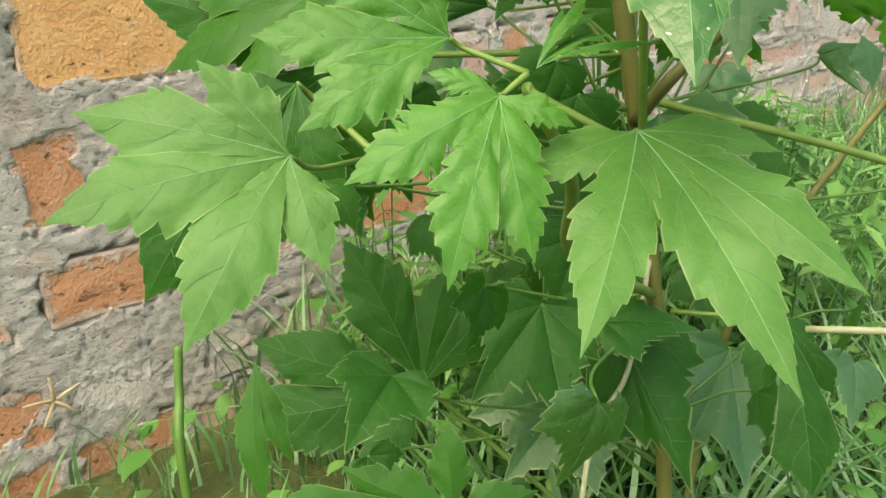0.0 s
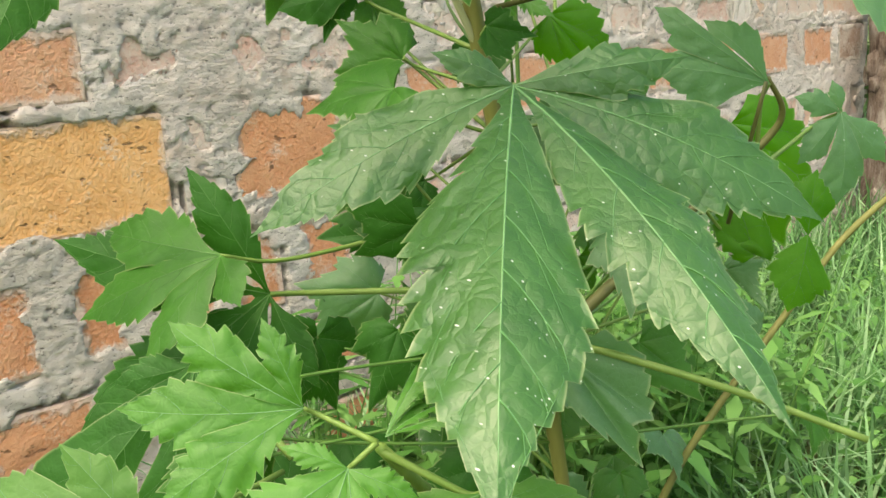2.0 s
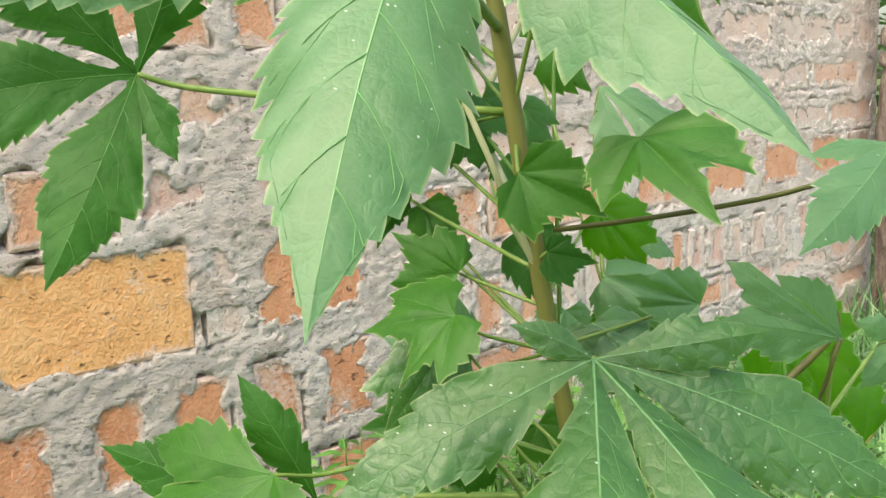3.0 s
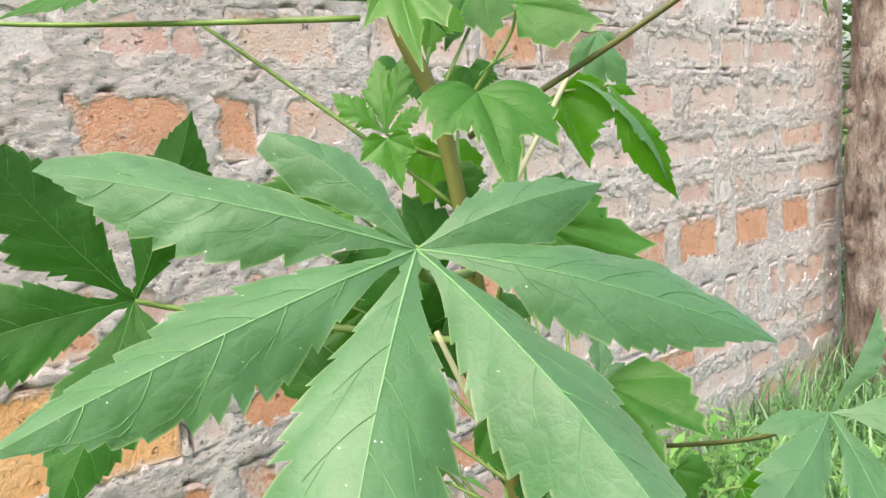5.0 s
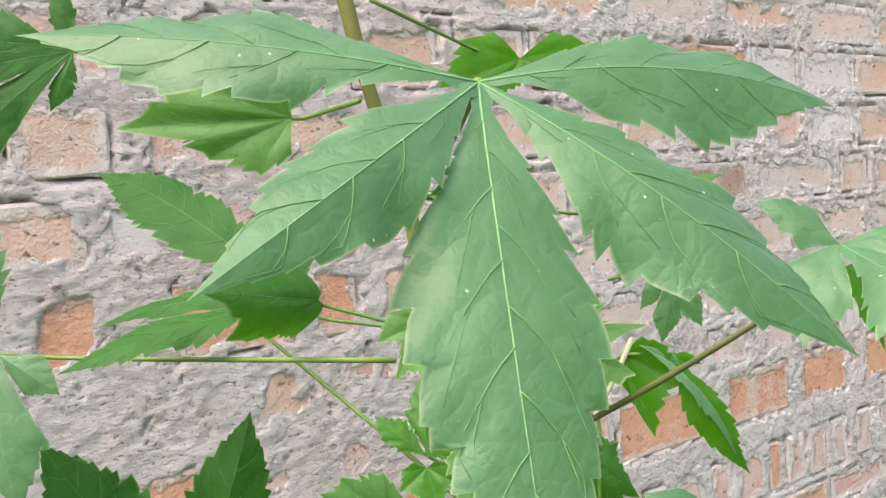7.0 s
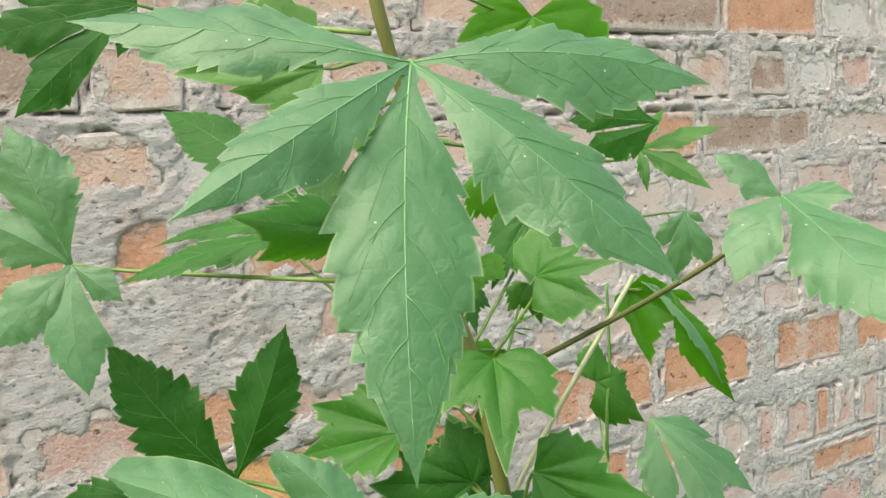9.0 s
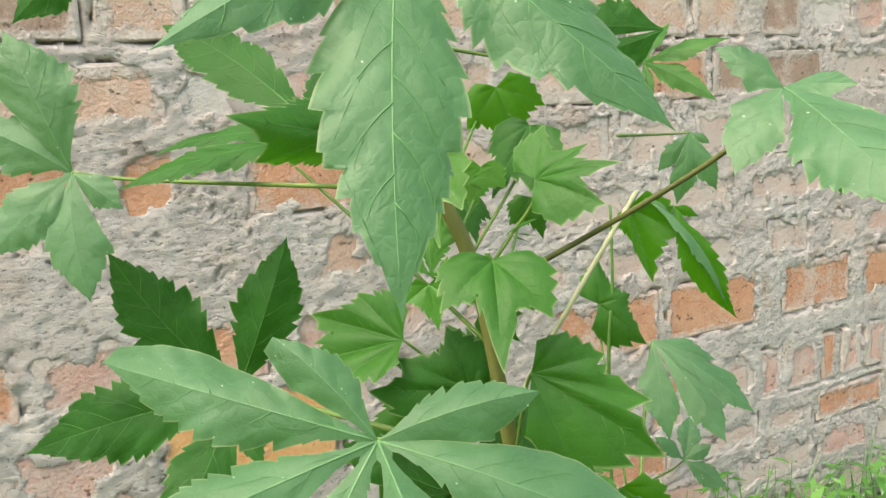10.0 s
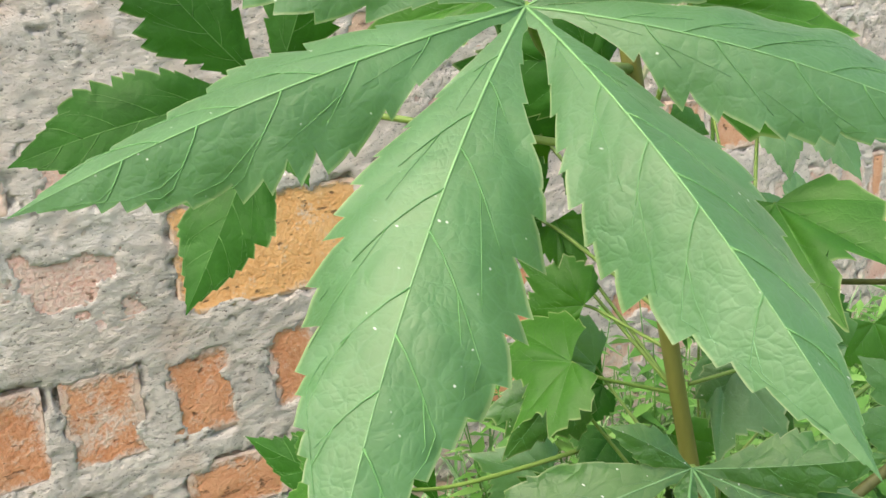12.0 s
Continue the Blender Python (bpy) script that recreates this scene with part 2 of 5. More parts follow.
BRICK = {
    "orange": brick_material("orange_brick", (0.65, 0.285, 0.10), (0.80, 0.41, 0.17), (0.86, 0.53, 0.28), 0.15),
    "red": brick_material("red_brick", (0.48, 0.18, 0.09), (0.63, 0.275, 0.145), (0.71, 0.39, 0.24), 0.3),
    "salmon": brick_material("salmon_brick", (0.52, 0.22, 0.13), (0.66, 0.32, 0.19), (0.73, 0.44, 0.31), 0.3),
    "peach": brick_material("peach_brick", (0.56, 0.33, 0.24), (0.69, 0.44, 0.34), (0.76, 0.55, 0.45), 0.6),
    "brown": brick_material("brown_brick", (0.28, 0.18, 0.14), (0.43, 0.29, 0.23), (0.53, 0.39, 0.32), 0.5),
    "pink": brick_material("pink_brick", (0.52, 0.28, 0.23), (0.66, 0.39, 0.33), (0.74, 0.51, 0.44), 0.65),
    "pale": brick_material("pale_brick", (0.57, 0.39, 0.33), (0.70, 0.50, 0.43), (0.77, 0.61, 0.55), 0.8),
    "white": brick_material("whitewashed_brick", (0.58, 0.49, 0.45), (0.71, 0.63, 0.60), (0.80, 0.74, 0.72), 0.8),
}
MORTAR = mortar_material()
LEAF = {
    "mature": leaf_material("mature_leaf", (0.048, 0.150, 0.050), (0.070, 0.196, 0.074), (0.105, 0.250, 0.115), (0.17, 0.50, 0.010), 0.50, None, 0.8, 0.38, 0.85, 0.14),
    "deep": leaf_material("deep_green_leaf", (0.025, 0.098, 0.014), (0.042, 0.140, 0.023), (0.072, 0.196, 0.044), (0.10, 0.40, 0.01), 0.40, None, 0.9, 0.28, 0.85, 0.0, 1.5, 0.17),
    "green": leaf_material("leaf_green", (0.024, 0.103, 0.010), (0.037, 0.142, 0.015), (0.060, 0.192, 0.027), (0.11, 0.42, 0.006), 0.50, None, 0.0, 0.32, 0.38),
    # shade among the inner leaves is put into this darker, duller green
    "dark": leaf_material("shade_toned_leaf", (0.016, 0.078, 0.008), (0.024, 0.112, 0.012), (0.040, 0.155, 0.022), (0.05, 0.28, 0.005), 0.55, None, 0.0, 0.30, 0.3),
    "young": leaf_material("young_leaf", (0.052, 0.155, 0.022), (0.074, 0.200, 0.033), (0.108, 0.258, 0.055), (0.15, 0.47, 0.015), 0.52, None, 0.0, 0.32, 0.45, 0.05),
    "bright": leaf_material("bright_young_leaf", (0.040, 0.160, 0.012), (0.064, 0.222, 0.022), (0.105, 0.295, 0.042), (0.16, 0.50, 0.01), 0.46, (0.44, 0.56, 0.05), 0.0, 0.34, 0.5),
    "back": leaf_material("thin_leaf", (0.035, 0.16, 0.004), (0.055, 0.21, 0.006), (0.09, 0.27, 0.015), (0.13, 0.48, 0.002), 0.5, None, 0.0, 0.58, 0.35),
}
VEIN = plain_material("leaf_vein", (0.12, 0.28, 0.10), (0.19, 0.36, 0.16), 90.0, 0.6)
VEIN_FINE = plain_material("fine_leaf_vein", (0.075, 0.22, 0.07), (0.12, 0.28, 0.10), 90.0, 0.55)
# vein colour again, darkened to paint in the shade on shaded leaves
VEIN_SHADED = plain_material("shaded_leaf_vein", (0.055, 0.17, 0.03), (0.09, 0.23, 0.05), 90.0, 0.5)
STALK = plain_material("green_stalk", (0.11, 0.20, 0.035), (0.19, 0.28, 0.07), 70.0, 0.5, 0.4, 0.0008, (1, 1, 0.2))
SIDE_STALK = plain_material("side_stalk", (0.07, 0.17, 0.03), (0.12, 0.23, 0.05), 70.0, 0.5)
STEM = plain_material("woody_green_stem", (0.125, 0.135, 0.032), (0.225, 0.215, 0.062), 60.0, 0.55, 0.5, 0.001, (1, 1, 0.2))
DARK_STALK = plain_material("dark_stalk", (0.07, 0.08, 0.025), (0.13, 0.13, 0.04), 60.0, 0.5, 0.4, 0.0008, (1, 1, 0.2))
PALE_STALK = plain_material("pale_dry_stalk", (0.34, 0.36, 0.20), (0.50, 0.50, 0.34), 60.0, 0.6, 0.4, 0.0008, (1, 1, 0.2))
DRY = plain_material("dry_straw", (0.45, 0.34, 0.20), (0.62, 0.50, 0.32), 80.0, 0.8)
GRASS = grass_material("grass_blades", (0.07, 0.19, 0.05), (0.15, 0.33, 0.11), (0.32, 0.50, 0.27))
WEED = grass_material("weed_leaves", (0.07, 0.21, 0.04), (0.12, 0.30, 0.06), (0.20, 0.39, 0.11))
FAR_GREEN = grass_material("far_foliage", (0.03, 0.08, 0.015), (0.06, 0.13, 0.03), (0.10, 0.20, 0.05))
BARK = bark_material()
GROUND = ground_material()


# ---- building helpers ----
def thing(name, label, category, group="", kind=""):
    return tagged(new(name), label, category, group, kind)


def mesh_of(name, verts, faces, material, smooth=True, uvs=None):
    me = bpy.data.meshes.new(name)
    me.from_pydata([tuple(v) for v in verts], [], faces)
    me.materials.append(material)
    if smooth:
        me.polygons.foreach_set("use_smooth", [True] * len(me.polygons))
    if uvs is not None:
        layer = me.uv_layers.new(name="UVMap")
        idx = np.empty(len(me.loops), dtype=np.int32)
        me.loops.foreach_get("vertex_index", idx)
        layer.data.foreach_set("uv", np.asarray(uvs, dtype=np.float32)[idx].ravel())
    me.update()
    return me


def part(name, me, parent, label=""):
    ob = new(name, me)
    ob.parent = parent
    return tagged(ob, label)


def smooth_path(points, steps):
    """Points along a Catmull-Rom curve through the given ones."""
    p = [Vector(q) for q in points]
    p = [p[0] * 2 - p[1]] + p + [p[-1] * 2 - p[-2]]
    res = []
    for i in range(1, len(p) - 2):
        for k in range(steps):
            u = k / steps
            res.append(0.5 * ((2 * p[i]) + (p[i + 1] - p[i - 1]) * u + (2 * p[i - 1] - 5 * p[i] + 4 * p[i + 1] - p[i + 2]) * u * u
                              + (3 * p[i] - p[i - 1] - 3 * p[i + 1] + p[i + 2]) * u ** 3))
    res.append(p[-2].copy())
    return res


def tube(points, r0, r1, sides=7, wobble=0.0):
    """Vertices and faces of a tapered round tube along the points."""
    verts, faces = [], []
    n = len(points)
    side = Vector((0.3, 0.9, 0.2))
    for i, p in enumerate(points):
        d = (points[min(i + 1, n - 1)] - points[max(i - 1, 0)]).normalized()
        side = (side - d * side.dot(d)).normalized()
        other = d.cross(side)
        r = r0 + (r1 - r0) * i / max(n - 1, 1)
        if wobble:
            r *= 1 + wobble * noise.noise(p * 60)
        for k in range(sides):
            a = 2 * math.pi * k / sides
            verts.append(p + (side * math.cos(a) + other * math.sin(a)) * r)
    for i in range(n - 1):
        for k in range(sides):
            a, b = i * sides + k, i * sides + (k + 1) % sides
            faces.append((a, b, b + sides, a + sides))
    faces.append(tuple(range(sides - 1, -1, -1)))
    faces.append(tuple(range((n - 1) * sides, n * sides)))
    return verts, faces


def stalk(name, points, r0, r1, material, parent, steps=6, label="", wobble=0.08):
    v, f = tube(smooth_path(points, steps), r0, r1, 8, wobble)
    return part(name, mesh_of(name, v, f, material), parent, label)


# ---- the wall ----
FACE = 0.836          # the plane of the wall's face
TOP, LEFT, RIGHT = 1.36, -0.62, 2.20

# rows of bricks: bottom, top, then the bricks that show: start, end, colour, how much of the face is bare
ROWS_NEAR, ROWS_FAR = [], []


def course(rows, low, high, *shown):
    """One course of the wall and the bricks of it that show."""
    rows.append((low, high, list(shown)))


course(ROWS_NEAR, -0.03, 0.03, (0.02, 0.25, "red", 0.9), (0.265, 0.375, "orange", 0.6))
course(ROWS_NEAR, 0.04, 0.105, (0, 0.255, "red", 0.6), (0.27, 0.355, "white", 0.55), (0.42, 0.47, "white", 0.6), (0.62, 0.73, "red", 0.8))
course(ROWS_NEAR, 0.15, 0.212, (0.13, 0.232, "orange", 0.6), (0.265, 0.37, "red", 0.85), (0.39, 0.49, "red", 0.3), (0.62, 0.75, "red", 0.9))
course(ROWS_NEAR, 0.243, 0.335, (0.02, 0.062, "red", 0.8), (0.08, 0.15, "red", 0.9), (0.164, 0.236, "orange", 0.9), (0.258, 0.328, "orange", 0.55), (0.362, 0.415, "orange", 0.7), (0.44, 0.51, "red", 0.6),
        (0.54, 0.6, "orange", 0.7), (0.63, 0.7, "red", 0.6))
course(ROWS_NEAR, 0.366, 0.474, (-0.1, 0.115, "pink", 0.4), (0.125, 0.262, "pink", 0.22), (0.282, 0.478, "orange", 0.88), (0.552, 0.7, "orange", 0.62))
course(ROWS_NEAR, 0.49, 0.558, (0.02, 0.152, "orange", 0.8), (0.165, 0.3, "pink", 0.45), (0.308, 0.403, "orange", 0.9), (0.42, 0.52, "pink", 0.12), (0.54, 0.74, "pink", 0.2))
course(ROWS_NEAR, 0.58, 0.646, (0, 0.2, "pink", 0.05), (0.22, 0.44, "pink", 0.08), (0.46, 0.55, "peach", 0.2), (0.57, 0.7, "pink", 0.1))
course(ROWS_NEAR, 0.664, 0.739, (0.02, 0.234, "orange", 0.75), (0.262, 0.33, "red", 0.4), (0.393, 0.52, "red", 0.8), (0.543, 0.6, "red", 0.75), (0.62, 0.74, "peach", 0.4))
course(ROWS_NEAR, 0.759, 0.826, (0, 0.2, "peach", 0.25), (0.215, 0.317, "peach", 0.65), (0.325, 0.4, "white", 0.3), (0.42, 0.55, "pink", 0.25), (0.57, 0.72, "peach", 0.45))
course(ROWS_NEAR, 0.846, 0.912, (0.02, 0.244, "brown", 0.8), (0.258, 0.345, "peach", 0.85), (0.37, 0.48, "pink", 0.3), (0.5, 0.72, "peach", 0.55))
course(ROWS_NEAR, 0.932, 1.005, (0, 0.22, "peach", 0.6), (0.24, 0.35, "pink", 0.6), (0.37, 0.6, "peach", 0.6), (0.62, 0.74, "peach", 0.8))
course(ROWS_FAR, 0, 0.055)
course(ROWS_FAR, 0.07, 0.13, (1.05, 1.27, "pale", 0.52), (1.4, 1.62, "pale", 0.42))
course(ROWS_FAR, 0.145, 0.205, (0.9, 1.1, "red", 0.62), (1.15, 1.34, "pale", 0.62), (1.5, 1.72, "pale", 0.52))
course(ROWS_FAR, 0.22, 0.268, (0.82, 1, "red", 0.82), (1.03, 1.2, "pale", 0.52), (1.345, 1.522, "red", 0.9), (1.54, 1.72, "pink", 0.72))
course(ROWS_FAR, 0.288, 0.366, (0.8, 0.86, "red", 0.82), (0.88, 0.94, "orange", 0.82), (0.97, 1.03, "orange", 0.82), (1.05, 1.1, "pale", 0.62), (1.12, 1.19, "pale", 0.62), (1.208, 1.256, "red", 0.95),
        (1.27, 1.345, "pink", 0.72), (1.358, 1.392, "orange", 0.9), (1.41, 1.46, "pink", 0.92), (1.475, 1.525, "pink", 0.8), (1.55, 1.6, "pale", 0.62), (1.63, 1.68, "pink", 0.82),
        (1.72, 1.77, "pale", 0.52), (1.82, 1.87, "pink", 0.72))
course(ROWS_FAR, 0.416, 0.496, (0.8, 0.9, "orange", 0.8), (0.915, 0.985, "orange", 0.92), (1.005, 1.192, "orange", 0.9), (1.256, 1.424, "orange", 0.9), (1.468, 1.606, "red", 0.85), (1.675, 1.818, "red", 0.85),
        (1.885, 2.02, "red", 0.8), (2.05, 2.17, "brown", 0.95))
course(ROWS_FAR, 0.512, 0.57, (0.84, 1, "pale", 0.52), (1.03, 1.15, "pale", 0.42), (1.22, 1.316, "pink", 0.8), (1.36, 1.45, "pale", 0.42), (1.6, 1.66, "white", 0.9), (1.75, 1.95, "pale", 0.52))
course(ROWS_FAR, 0.592, 0.652, (0.78, 0.93, "pale", 0.62), (0.96, 1.14, "pale", 0.47), (1.17, 1.38, "pale", 0.52), (1.41, 1.61, "pale", 0.52), (1.65, 1.86, "pale", 0.52))
course(ROWS_FAR, 0.672, 0.746, (0.77, 0.9, "pale", 0.62), (0.92, 1.03, "pale", 0.52), (1.06, 1.27, "pale", 0.57), (1.3, 1.46, "pink", 0.72), (1.5, 1.7, "pale", 0.52), (1.73, 1.95, "pale", 0.52))
course(ROWS_FAR, 0.763, 0.827, (0.77, 0.94, "peach", 0.82), (0.965, 1.084, "orange", 0.97), (1.1, 1.347, "brown", 0.82), (1.372, 1.6, "pale", 0.67), (1.63, 1.72, "peach", 0.92), (1.75, 1.95, "pink", 0.72))
course(ROWS_FAR, 0.848, 0.914, (0.77, 0.92, "peach", 0.92), (0.935, 1.048, "peach", 0.9), (1.062, 1.16, "peach", 0.95), (1.2, 1.29, "brown", 0.97), (1.305, 1.4, "white", 0.8), (1.42, 1.51, "pink", 0.72),
        (1.53, 1.68, "white", 0.72), (1.7, 1.82, "peach", 0.8), (1.85, 1.98, "pink", 0.82))
course(ROWS_FAR, 0.937, 1.008, (0.77, 0.88, "peach", 0.95), (0.892, 1.14, "brown", 1), (1.15, 1.362, "orange", 1), (1.378, 1.5, "white", 0.92), (1.52, 1.68, "white", 0.8), (1.7, 1.9, "peach", 0.92))


def fill(row, x0, x1, seed):
    """Adds plain, half-covered bricks where a row names none."""
    rng = random.Random(seed)
    bottom, top, known = row
    known = sorted(known)
    gaps, at = [], x0
    for k in known:
        gaps.append((at, k[0] - 0.012))
        at = k[1] + 0.012
    gaps.append((at, x1))
    res = list(known)
    for a, b in gaps:
        while b - a > 0.05:
            size = rng.choice((0.23, 0.225, 0.11))
            end = min(a + size, b)
            if b - end < 0.05:
                end = b
            res.append((a, end, rng.choice(("peach", "pink", "pale", "pale")), rng.uniform(0.35, 0.75)))
            a = end + 0.013
    return [(bottom, top, *k) for k in res]


SPLIT = 0.76
bricks = []
for i, row in enumerate(ROWS_NEAR):
    warm = [(a, b, ("red" if row[1] < 0.36 or a > 0.5 else "salmon" if row[0] > 0.48 else tone) if tone == "orange" else "salmon" if tone == "red" and row[0] > 0.48 else tone, show) for a, b, tone, show in row[2]]
    bricks += fill((row[0], row[1], warm), LEFT, SPLIT, 10 + i)
for i, row in enumerate(ROWS_FAR):
    soft = [(a, b, {"orange": "salmon", "red": "salmon" if i % 2 else "pink"}.get(tone, tone), show) for a, b, tone, show in row[2]]
    bricks += fill((row[0], row[1], soft), SPLIT, RIGHT - 0.02, 40 + i)
for i in range(4):
    low = 1.024 + i * 0.086
    bricks += fill((low, low + 0.070, []), LEFT, RIGHT - 0.02, 70 + i)


def lattice(x, z, scale, seed):
    """Smooth value noise on an array, -1 to 1."""
    rng = np.random.RandomState(seed)
    table = rng.rand(256, 256)
    u, v = x * scale + 37.0, z * scale + 53.0
    iu, iv = np.floor(u).astype(int), np.floor(v).astype(int)
    fu, fv = u - iu, v - iv
    fu, fv = fu * fu * (3 - 2 * fu), fv * fv * (3 - 2 * fv)
    pick = lambda a, b: table[a % 256, b % 256]
    low = pick(iu, iv) * (1 - fu) + pick(iu + 1, iv) * fu
    high = pick(iu, iv + 1) * (1 - fu) + pick(iu + 1, iv + 1) * fu
    return (low * (1 - fv) + high * fv) * 2 - 1


def rough_field(x, z, scale, seed, octaves=4):
    total, amp = 0.0, 1.0
    for k in range(octaves):
        total = total + amp * lattice(x, z, scale * 2 ** k, seed + k)
        amp *= 0.55
    return total


STEP = 0.0028
gx, gz = np.meshgrid(np.arange(LEFT, RIGHT + 1e-6, STEP), np.arange(-0.04, TOP + 1e-6, STEP), indexing="ij")
ragged = rough_field(gx, gz, 46.0, 3, 5)
lumps = rough_field(gx, gz, 13.0, 21)
grit = rough_field(gx * 0.7, gz, 150.0, 33, 2)
height = 0.0010 + 0.0006 * lumps
open_joint = np.clip(rough_field(gx, gz, 7.0, 91, 3) * 1.6 + 0.35, 0, 1)
bare = np.full(gx.shape, -1.0)
for low, high, x0, x1, tone, show in bricks:
    inside = np.minimum(np.minimum(gx - x0, x1 - gx), np.minimum(gz - low, high - gz))
    margin = (1 - show) ** 1.3 * 0.46 * min(high - low, x1 - x0)
    edge = inside - margin + ragged * (0.0075 + 0.020 * (1 - show)) + 0.004 * lumps
    if show >= 0.1:
        bare = np.maximum(bare, np.where(inside > -0.004, edge, -1.0))
    joint = np.clip(1 - np.abs(inside + 0.002 + 0.003 * ragged) / 0.0040, 0, 1) * max(0.0, show - 0.3)
    height = height - 0.013 * joint * open_joint * np.clip(0.6 + ragged, 0, 1)
height[1:-1, 1:-1] = (height[1:-1, 1:-1] * 2 + height[:-2, 1:-1] + height[2:, 1:-1] + height[1:-1, :-2] + height[1:-1, 2:]) / 6
height = height + 0.0010 * grit + 0.0007 * np.clip(rough_field(gx * 0.7, gz * 1.4, 34.0, 47, 5), -1, 1) + 0.001
gash = np.abs(rough_field(gx * 0.8, gz * 1.7, 9.0, 61, 4))
height = np.where(gash < 0.008, height - 0.004, height)
depth_field = height - 0.016 * np.clip((bare + 0.0025) / 0.0085, 0, 1) ** 1.4
nx, nz = gx.shape
wall_verts = np.stack([gx, FACE - depth_field, gz], -1).reshape(-1, 3)
ids = np.arange(nx * nz).reshape(nx, nz)
quads = np.stack([ids[:-1, :-1], ids[1:, :-1], ids[1:, 1:], ids[:-1, 1:]], -1).reshape(-1, 4)
wall_me = bpy.data.meshes.new("mortar_face")
wall_me.from_pydata(wall_verts.tolist(), [], quads.tolist())
wall_me.materials.append(MORTAR)
wall_me.polygons.foreach_set("use_smooth", [True] * len(wall_me.polygons))
wall = new("wall_brick")
tagged(wall, "old brick wall with orange and pink bricks smeared with grey mortar", "wall", "", "structure")
part("mortar_face", wall_me, wall, "rough grey mortar smeared over the bricks")


def box_verts(x0, x1, y0, y1, z0, z1):
    v = [(x, y, z) for x in (x0, x1) for y in (y0, y1) for z in (z0, z1)]
    f = [(0, 1, 3, 2), (4, 6, 7, 5), (0, 4, 5, 1), (2, 3, 7, 6), (0, 2, 6, 4), (1, 5, 7, 3)]
    return v, f


v, f = box_verts(LEFT, RIGHT - 0.012, FACE + 0.024, FACE + 0.25, -0.04, TOP - 0.004)
part("wall_core", mesh_of("wall_core", v, f, MORTAR, False), wall)


def brick_mesh(x0, x1, z0, z1, tone, rng):
    """One worn brick: a grid front with rounded arrises and a back edge."""
    us, ws = (0.0, 0.02, 0.35, 0.68, 0.98, 1.0), (0.0, 0.04, 0.5, 0.96, 1.0)
    verts, faces = [], []
    lift = rng.uniform(-0.0005, 0.0015)
    for u in us:
        for w in ws:
            rim = u in (0.0, 1.0) or w in (0.0, 1.0)
            x = x0 + (x1 - x0) * u + rng.uniform(-1, 1) * 0.0016
            z = z0 + (z1 - z0) * w + rng.uniform(-1, 1) * 0.0016
            y = FACE - lift + rng.uniform(-1, 1) * 0.0007 + (0.002 if rim else 0.0)
            verts.append((x, y, z))
    m = len(ws)
    for i in range(len(us) - 1):
        for k in range(m - 1):
            a = i * m + k
            faces.append((a, a + m, a + m + 1, a + 1))
    ring = [i * m for i in range(len(us))] + [(len(us) - 1) * m + k for k in range(1, m)] + [i * m + m - 1 for i in range(len(us) - 2, -1, -1)] + [k for k in range(m - 2, 0, -1)]
    base = len(verts)
    for r in ring:
        x, y, z = verts[r]
        verts += [(x, y, z), (x, FACE + 0.06, z)]
    for i in range(len(ring)):
        j = (i + 1) % len(ring)
        faces.append((base + 2 * i, base + 2 * i + 1, base + 2 * j + 1, base + 2 * j))
    me = mesh_of("brick", verts, faces, BRICK[tone], False)
    at = np.array([verts[v.vertex_index] for v in me.loops])
    for layer, k, a, b in (("along", 0, x0, x1), ("upward", 2, z0, z1)):
        me.uv_layers.new(name=layer).data.foreach_set("uv", np.stack([at[:, k] - a, b - at[:, k]], -1).astype(np.float32).ravel())
    return me


# ---- ground ----
def ground_sheet():
    rng = np.arange(-1, 1.0001, 0.1)
    pts = np.sign(rng) * (np.abs(rng) ** 4) * 400
    verts = []
    for x in pts:
        for y in pts:
            near = 1.0 if abs(x) < 6 and abs(y) < 6 else 0.0
            verts.append((x, y, -0.012 + 0.008 * near * noise.noise(Vector((x * 3, y * 3, 0)))))
    k = len(pts)
    faces = [(i * k + j, (i + 1) * k + j, (i + 1) * k + j + 1, i * k + j + 1) for i in range(k - 1) for j in range(k - 1)]
    ob = new("ground", mesh_of("ground", verts, faces, GROUND))
    return tagged(ob, "bare soil with thatch under the grass", "ground", "", "structure")


ground_sheet()


def grass_patch(name, count, area, height, width, material, seed, label):
    """Bent grass blades joined into one sheet of turf."""
    rng = random.Random(seed)
    verts, faces = [], []
    for _ in range(count):
        x, y = rng.uniform(area[0], area[1]), rng.uniform(area[2], area[3])
        if y > FACE - 0.01 and x < RIGHT:
            continue
        h = height * rng.uniform(0.45, 1.25)
        a = rng.uniform(0, 2 * math.pi)
        lean = rng.uniform(0.15, 1.0) * h
        w = width * rng.uniform(0.6, 1.3)
        dx, dy = math.cos(a), math.sin(a)
        sx, sy = -dy * w / 2, dx * w / 2
        base = len(verts)
        for u in (0.0, 0.35, 0.7):
            cx, cy, cz = x + dx * lean * u * u, y + dy * lean * u * u, h * (u - 0.35 * u * u * lean / h)
            if cy > FACE - 0.012 and x < RIGHT:
                cy = FACE - 0.012
            taper = 1 - 0.55 * u
            verts += [(cx - sx * taper, cy - sy * taper, cz), (cx + sx * taper, cy + sy * taper, cz)]
        ty = y + dy * lean
        verts.append((x + dx * lean, min(ty, FACE - 0.012) if x < RIGHT else ty, h * (1 - 0.35 * lean / h)))
        faces += [(base, base + 1, base + 3, base + 2), (base + 2, base + 3, base + 5, base + 4), (base + 4, base + 5, base + 6)]
    ob = new(name, mesh_of(name, verts, faces, material))
    return tagged(ob, label, "grass", "", "stuff")


